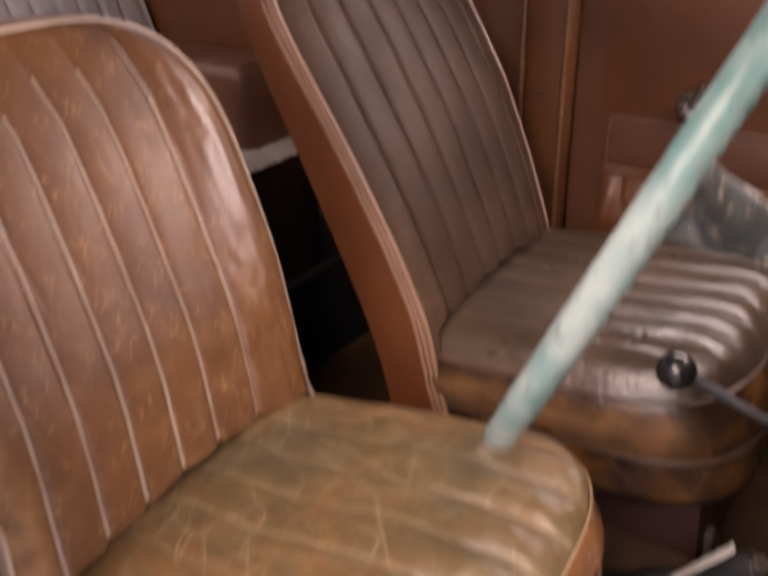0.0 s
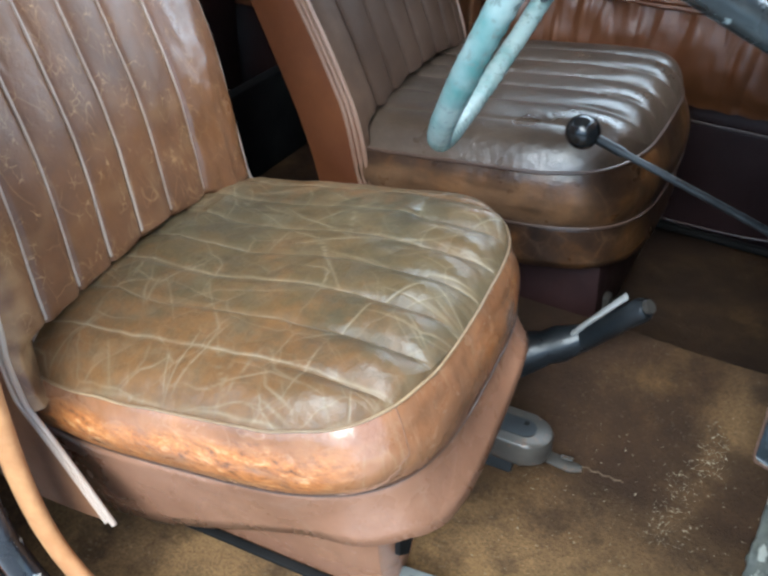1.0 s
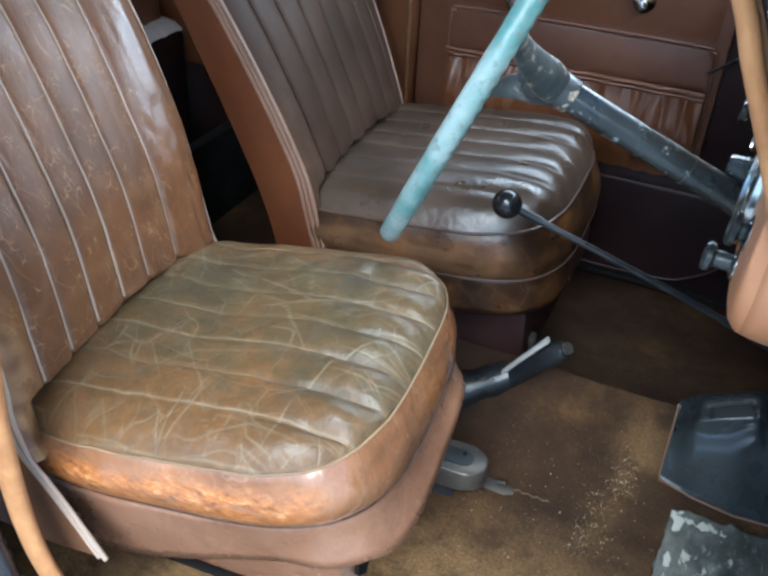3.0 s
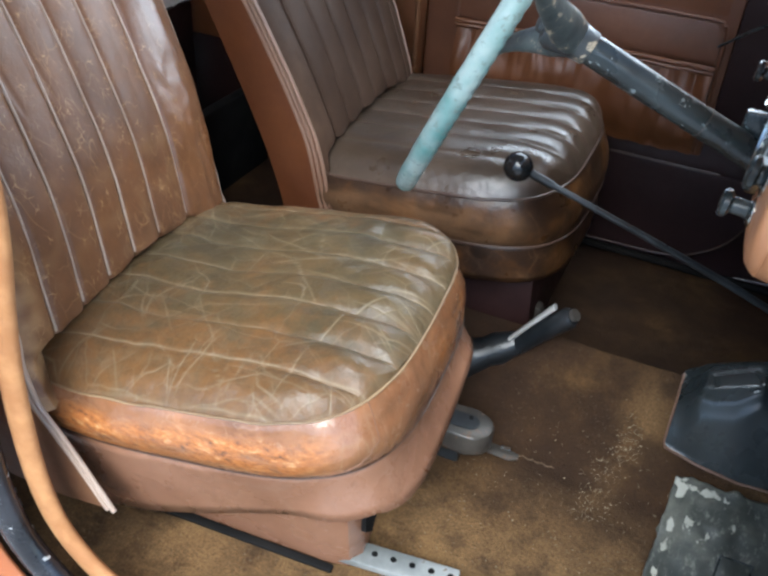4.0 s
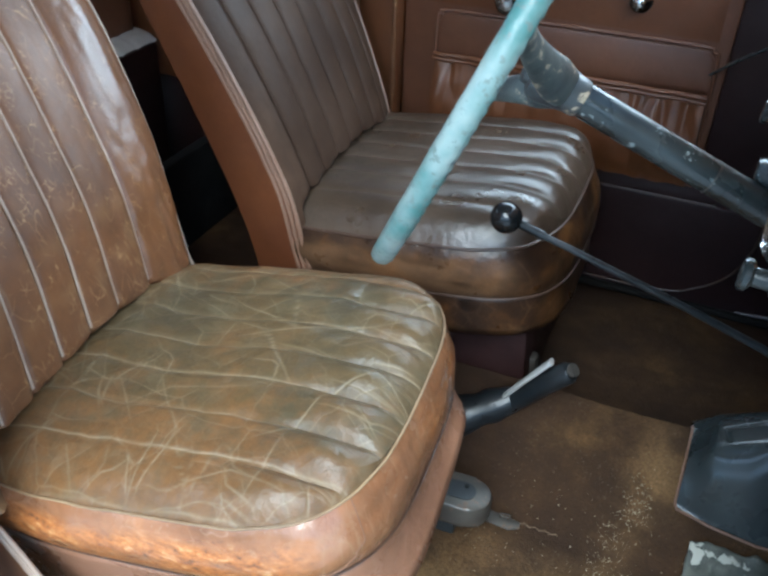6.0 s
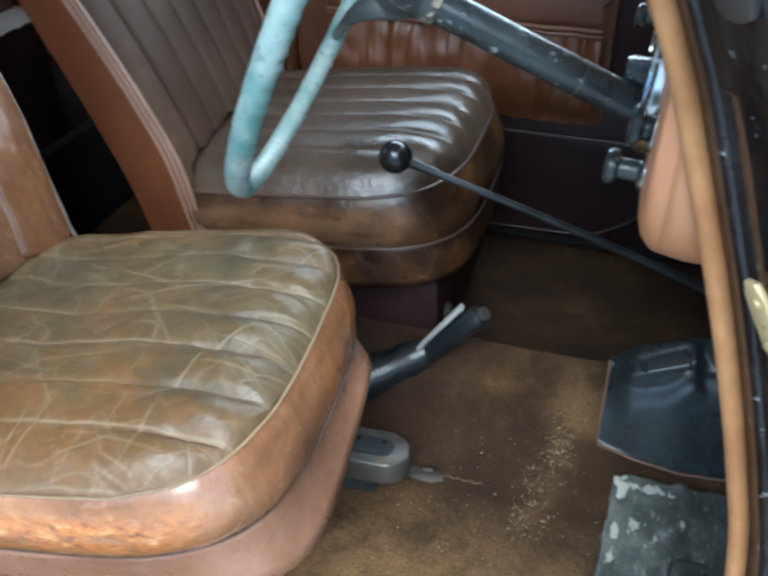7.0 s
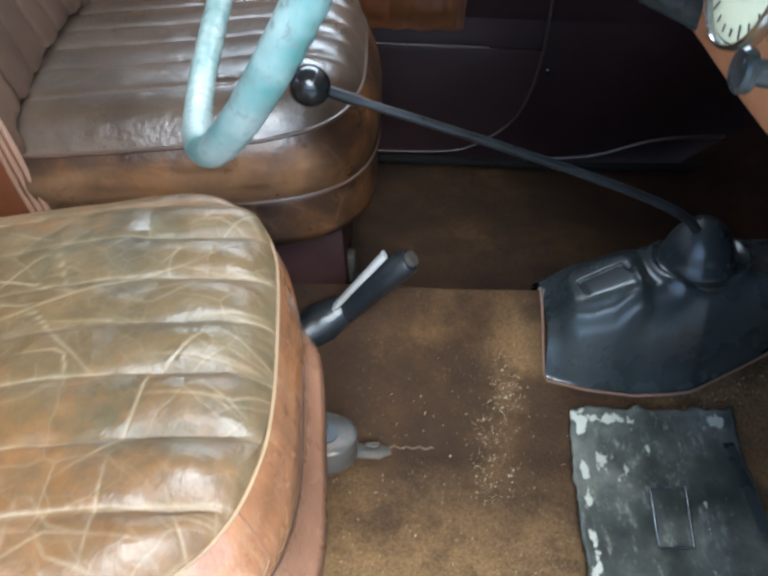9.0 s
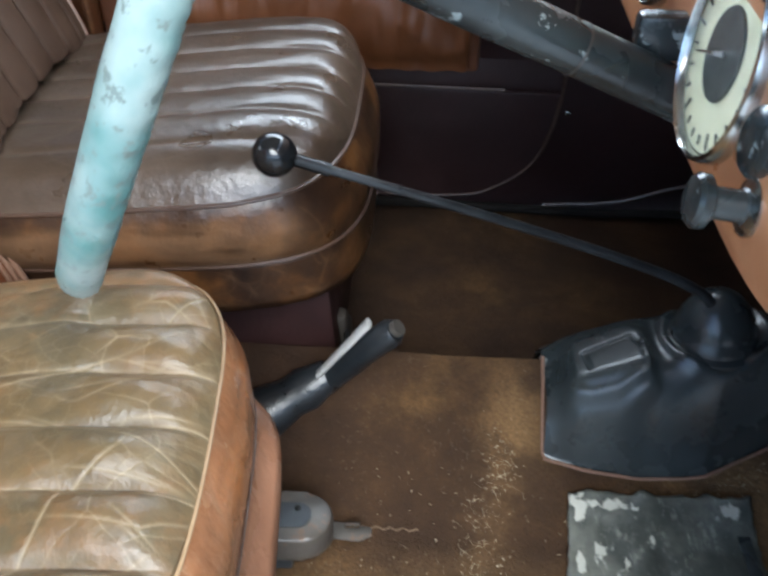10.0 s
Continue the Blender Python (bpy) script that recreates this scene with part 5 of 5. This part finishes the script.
def cover_z(x, y):
    ridge = table([(0.612, 0.1), (0.64, 0.126), (0.7, 0.156), (0.76, 0.174), (0.85, 0.184), (0.95, 0.192)], x)
    near = cover_near(x)
    t = (y - near) / (1.06 - near)
    if y < 1.06:
        s = max(0.0, min(1.0, t))
        z = lerp(hump(near) * 0.85 + 0.004, ridge, 1 - (1 - s) ** 2.2)
    else:
        s = max(0.0, (y - 1.12) / 0.07)
        z = ridge * max(0.0, 1 - s ** 2.2)
    dx, dy = (x - 0.675) / 0.05, (y - 1.066) / 0.06
    d = (abs(dx) ** 5 + abs(dy) ** 5) ** 0.2
    z += 0.011 / (1 + math.exp((d - 0.88) / 0.07))
    for line, rise, wide in COVER_LINES:
        z += rise * math.exp(-(line_gap(x, y, line) / wide) ** 2)
    q = math.hypot(x - 0.79, y - 1.095)
    z += 0.006 * math.exp(-((q - 0.056) / 0.006) ** 2)
    return max(z, floor_z(x, y) + 0.003)


cover = thing("gearbox_cover", "black moulded rubber gearbox cover with raised pad and lever boot", "gearbox cover", (0.78, 1.05, 0.0))
rows = []
for i in range(201):
    x = lerp(0.612, 0.98, i / 200)
    rows.append([(x - 0.78, y - 1.05, cover_z(x, y)) for y in (lerp(cover_near(x), 1.2, j / 130) for j in range(131))])
part("moulding", sheet(rows), RUBBER, cover, angle=70)
boot_m = axis_frame((0.79 - 0.78, 1.095 - 1.05, 0.165), (-0.08, 0.02, 1))
part("lever_boot", lathe([(0.054, 0.0), (0.053, 0.007), (0.047, 0.011), (0.046, 0.018), (0.042, 0.022), (0.041, 0.03), (0.035, 0.043), (0.026, 0.055), (0.015, 0.064), (0.009, 0.068)], boot_m, 32), RUBBER, cover, "ringed rubber lever boot")
binding = [(0.611, y, floor_z(0.611, y) + 0.004) for y in [lerp(1.14, 1.016, i / 24) for i in range(25)]]
binding += [(x, cover_near(x) - 0.003, floor_z(x, cover_near(x)) + 0.004) for x in [lerp(0.614, 0.93, i / 30) for i in range(31)]]
edge = part("carpet_binding", tube(binding, 0.0018, 8), SIDEBEAD)
tagged(edge, "stitched pinkish binding where the carpet meets the rubber cover", "carpet binding", kind="structure")
seam = part("carpet_seam", tube([(lerp(0.41, 0.475, i / 40), 0.933 + 0.0015 * math.sin(i * 0.7), floor_z(lerp(0.41, 0.475, i / 40), 0.933) - 0.0006 + 0.001 * (i % 3)) for i in range(41)], 0.0009, 6), THREAD)
tagged(seam, "frayed stitched seam in the brown carpet", "carpet seam", kind="structure")

brake = thing("hand_brake", "black rubber hand brake lever with chrome release on the tunnel", "hand brake", (0.31, 1.07, 0.03))
o = Vector((0.31, 1.07, 0.03))
part("grip", tube([Vector(p) - o for p in ((0.34, 1.07, 0.068), (0.385, 1.064, 0.125), (0.41, 1.06, 0.157), (0.432, 1.056, 0.183), (0.437, 1.055, 0.188))], lambda t: 0.0162 if t < 0.9 else 0.0125, 18), GRIP, brake)
part("gaiter", tube([Vector(p) - o for p in ((0.262, 1.025, 0.045), (0.282, 1.035, 0.056), (0.3, 1.044, 0.066), (0.318, 1.053, 0.074), (0.335, 1.06, 0.083), (0.362, 1.07, 0.1))], lambda t: lerp(0.036, 0.02, t) + 0.002 * math.sin(t * 17) + 0.0015 * math.sin(t * 41), 16), GRIP, brake, "wrinkled black rubber sleeve")
part("release_lever", tube([Vector(p) - o for p in ((0.35, 1.06, 0.108), (0.372, 1.057, 0.142), (0.39, 1.057, 0.168), (0.408, 1.06, 0.192))], 0.0078, 12, flat=0.5), ALLOY, brake, "chrome release lever")
part("end_cap", tube([Vector(p) - o for p in ((0.434, 1.056, 0.186), (0.441, 1.055, 0.193))], 0.0095, 14), STEEL, brake)
part("pivot", box((0.03, 0.02, 0.03), Vector((0.325, 1.05, 0.035)) - o, 0.006), STEEL, brake)


def slot_handle(name, label, at, turn):
    t = thing(name, label, "seat runner", at)
    t.rotation_euler = (0, 0, radians(turn))
    out = []
    for k in range(17):
        a = -math.pi / 2 + math.pi * k / 16
        out.append((0.062 + 0.030 * math.cos(a), 0.030 * math.sin(a), 0.036))
    out = [(-0.09, -0.03, 0.036)] + out + [(-0.09, 0.03, 0.036)]
    part("body", plate([(x, y, 0.032) for x, y, z in out], 0.036, "z", bevel=0.005), STEEL, t)
    inner = []
    for k in range(13):
        a = -math.pi / 2 + math.pi * k / 12
        inner.append((0.055 + 0.015 * math.cos(a), 0.015 * math.sin(a), 0.0684))
    part("slot", plate([(-0.07, -0.015, 0.0684)] + inner + [(-0.07, 0.015, 0.0684)], 0.0012, "z", bevel=0), RODMETAL, t, "darker sunk slot")
    for hx in (-0.02, 0.02, 0.055):
        part("rivet", lathe([(0.0035, 0.0692), (0.003, 0.0712), (0.001, 0.072)], Matrix.Translation((hx, 0.008, 0)), 10), VOID, t)
    part("runner", box((0.26, 0.044, 0.032), (-0.08, 0.0, 0.018), 0.004), RODMETAL, t)
    return t


slot_handle("seat_runner", "dull grey steel seat runner with slotted end under the driver seat", (0.293, 0.893, 0.0), 3)
near_rail = thing("seat_runner", "perforated grey steel seat rail on the carpet beneath the driver seat", "seat runner", (0.322, 0.66, 0.004))
near_rail.rotation_euler = (0, 0, radians(8))
part("rail", box((0.2, 0.034, 0.012), (0.0, 0.0, 0.012), 0.003), ALLOYDULL, near_rail)
# Black discs on top of the rail stand in for shade inside holes.
for hx in (-0.01, 0.015, 0.04, 0.065, 0.09):
    part("hole_shade", lathe([(0.0045, 0.0175), (0.004, 0.0188), (0.0012, 0.019)], Matrix.Translation((hx, 0.002, 0)), 12), VOID, near_rail)
bolt = thing("floor_bolt", "small bright bolt on a flat washer plate in the carpet", "bolt", (0.4, 0.925, 0.004))
part("washer_plate", plate([(-0.03, -0.012, 0.001), (0.01, -0.014, 0.001), (0.024, -0.006, 0.001), (0.022, 0.004, 0.001), (-0.03, 0.01, 0.001)], 0.003, "z", bevel=0.001), STEEL, bolt)
part("head", tube([(-0.006, 0.002, 0.008), (0.01, 0.002, 0.01)], 0.0042, 8), CHROME, bolt)
far_runner = thing("seat_runner", "dark steel seat runner under the passenger seat", "seat runner", (0.3, 1.178, 0.0))
part("runner", box((0.2, 0.026, 0.022), (-0.03, -0.012, 0.082), 0.004), STEEL, far_runner)
part("knuckle", box((0.034, 0.024, 0.03), (0.056, -0.014, 0.1), 0.007), STEEL, far_runner)
part("foot", box((0.05, 0.03, 0.09), (0.05, 0.0, 0.045), 0.006), RODMETAL, far_runner)

mat_t = thing("heel_mat", "worn grey black rubber heel mat with torn pale edges", "heel mat", (0.745, 0.85, 0.004))
mo = Vector((0.745, 0.85, 0.0))
rows = []
for i in range(61):
    u = i / 60
    row = []
    for j in range(91):
        v = j / 90
        x = lerp(lerp(0.622, 0.64, v), lerp(0.85, 0.84, v), u)
        y = lerp(0.66, lerp(0.978, 0.984, u), v)
        rim = min(u * 0.21, (1 - u) * 0.21, (1 - v) * 0.33)
        if rim < 1e-6:
            x, y = x + 0.004 * noise.noise((x * 60, y * 60, 1)), y + 0.004 * noise.noise((x * 60, y * 60, 9))
        curl = 0.006 * math.exp(-rim / 0.006) * max(0.0, noise.noise((x * 45, y * 45, 2)) + 0.15)
        z = floor_z(x, y) + 0.004 + curl + 0.0012 * noise.noise((x * 20, y * 20, 0)) + 0.0006 * noise.noise((x * 70, y * 70, 0))
        row.append((x - mo.x, y - mo.y, z))
    rows.append(row)


def frayed(x, y, z):
    left = (x + mo.x) - lerp(0.622, 0.64, (y + mo.y - 0.66) / 0.32)
    far = 0.98 - (y + mo.y)
    strip = math.exp(-((left - 0.013) / 0.007) ** 2) * max(0.0, min(1.0, 0.75 + 1.6 * noise.noise((3.0, y * 28, 1))))
    band = math.exp(-((far - 0.013) / 0.006) ** 2) * max(0.0, min(1.0, (0.73 - x - mo.x) / 0.02))
    spot = math.exp(-((x + mo.x - 0.817) ** 2 + (far - 0.012) ** 2) / 0.00009)
    scratched = 0.5 * math.exp(-((left - 0.04) / 0.02) ** 2 - ((far - 0.075) / 0.035) ** 2)
    return max(strip, band, spot, scratched)


matting = part("sheet", sheet(rows), MAT, mat_t, wear_and_light=frayed)
skin = matting.modifiers.new("thickness", "SOLIDIFY")
skin.thickness, skin.offset = 0.003, 0.0
pad = part("pad", plate([(-0.037, -0.052, 0.009), (0.001, -0.051, 0.009), (0.013, 0.028, 0.009), (-0.028, 0.026, 0.009)], 0.0016, "z", bevel=0.0006), MAT, mat_t, "small moulded rubber pad")
part("rim", tube([(-0.037, -0.052, 0.011), (0.001, -0.051, 0.011), (0.013, 0.028, 0.011), (-0.028, 0.026, 0.011)], 0.0016, 8, closed=True), RUBBER, pad)
part("rib", plate([(0.08, -0.03, 0.0086), (0.094, -0.03, 0.0086), (0.09, 0.1, 0.0086), (0.076, 0.1, 0.0086)], 0.003, "z", bevel=0.001), RUBBER, mat_t)

random.seed(11)
grit = bmesh.new()
for k in range(900):
    if k < 200:
        x, y = 0.565 + random.gauss(0, 0.012), 1.0 + random.gauss(0, 0.02)
    elif k < 420:
        x, y = 0.54 + random.gauss(0, 0.016), random.uniform(0.86, 0.97)
    elif k < 700:
        x, y = random.uniform(0.35, 0.66), random.uniform(0.7, 1.0)
    else:
        x = random.uniform(0.8, 1.0)
        y = cover_near(x) - 0.012 - abs(random.gauss(0, 0.012))
    s = min(0.0012, abs(random.gauss(0.0, 0.00034)) + 0.0002)
    z = floor_z(x, y) + s * 0.6
    m = pose(x, y, z, random.uniform(0, 360), random.uniform(0, 360), random.uniform(0, 360)) @ Matrix.Diagonal((s * random.uniform(0.8, 2.2), s, s * 0.8, 1))
    bmesh.ops.create_icosphere(grit, subdivisions=1, radius=1.0, matrix=m)
crumbs = part("carpet_grit", grit, CRUMB)
tagged(crumbs, "pale grit and crumbs scattered over the brown carpet", "grit", kind="stuff")
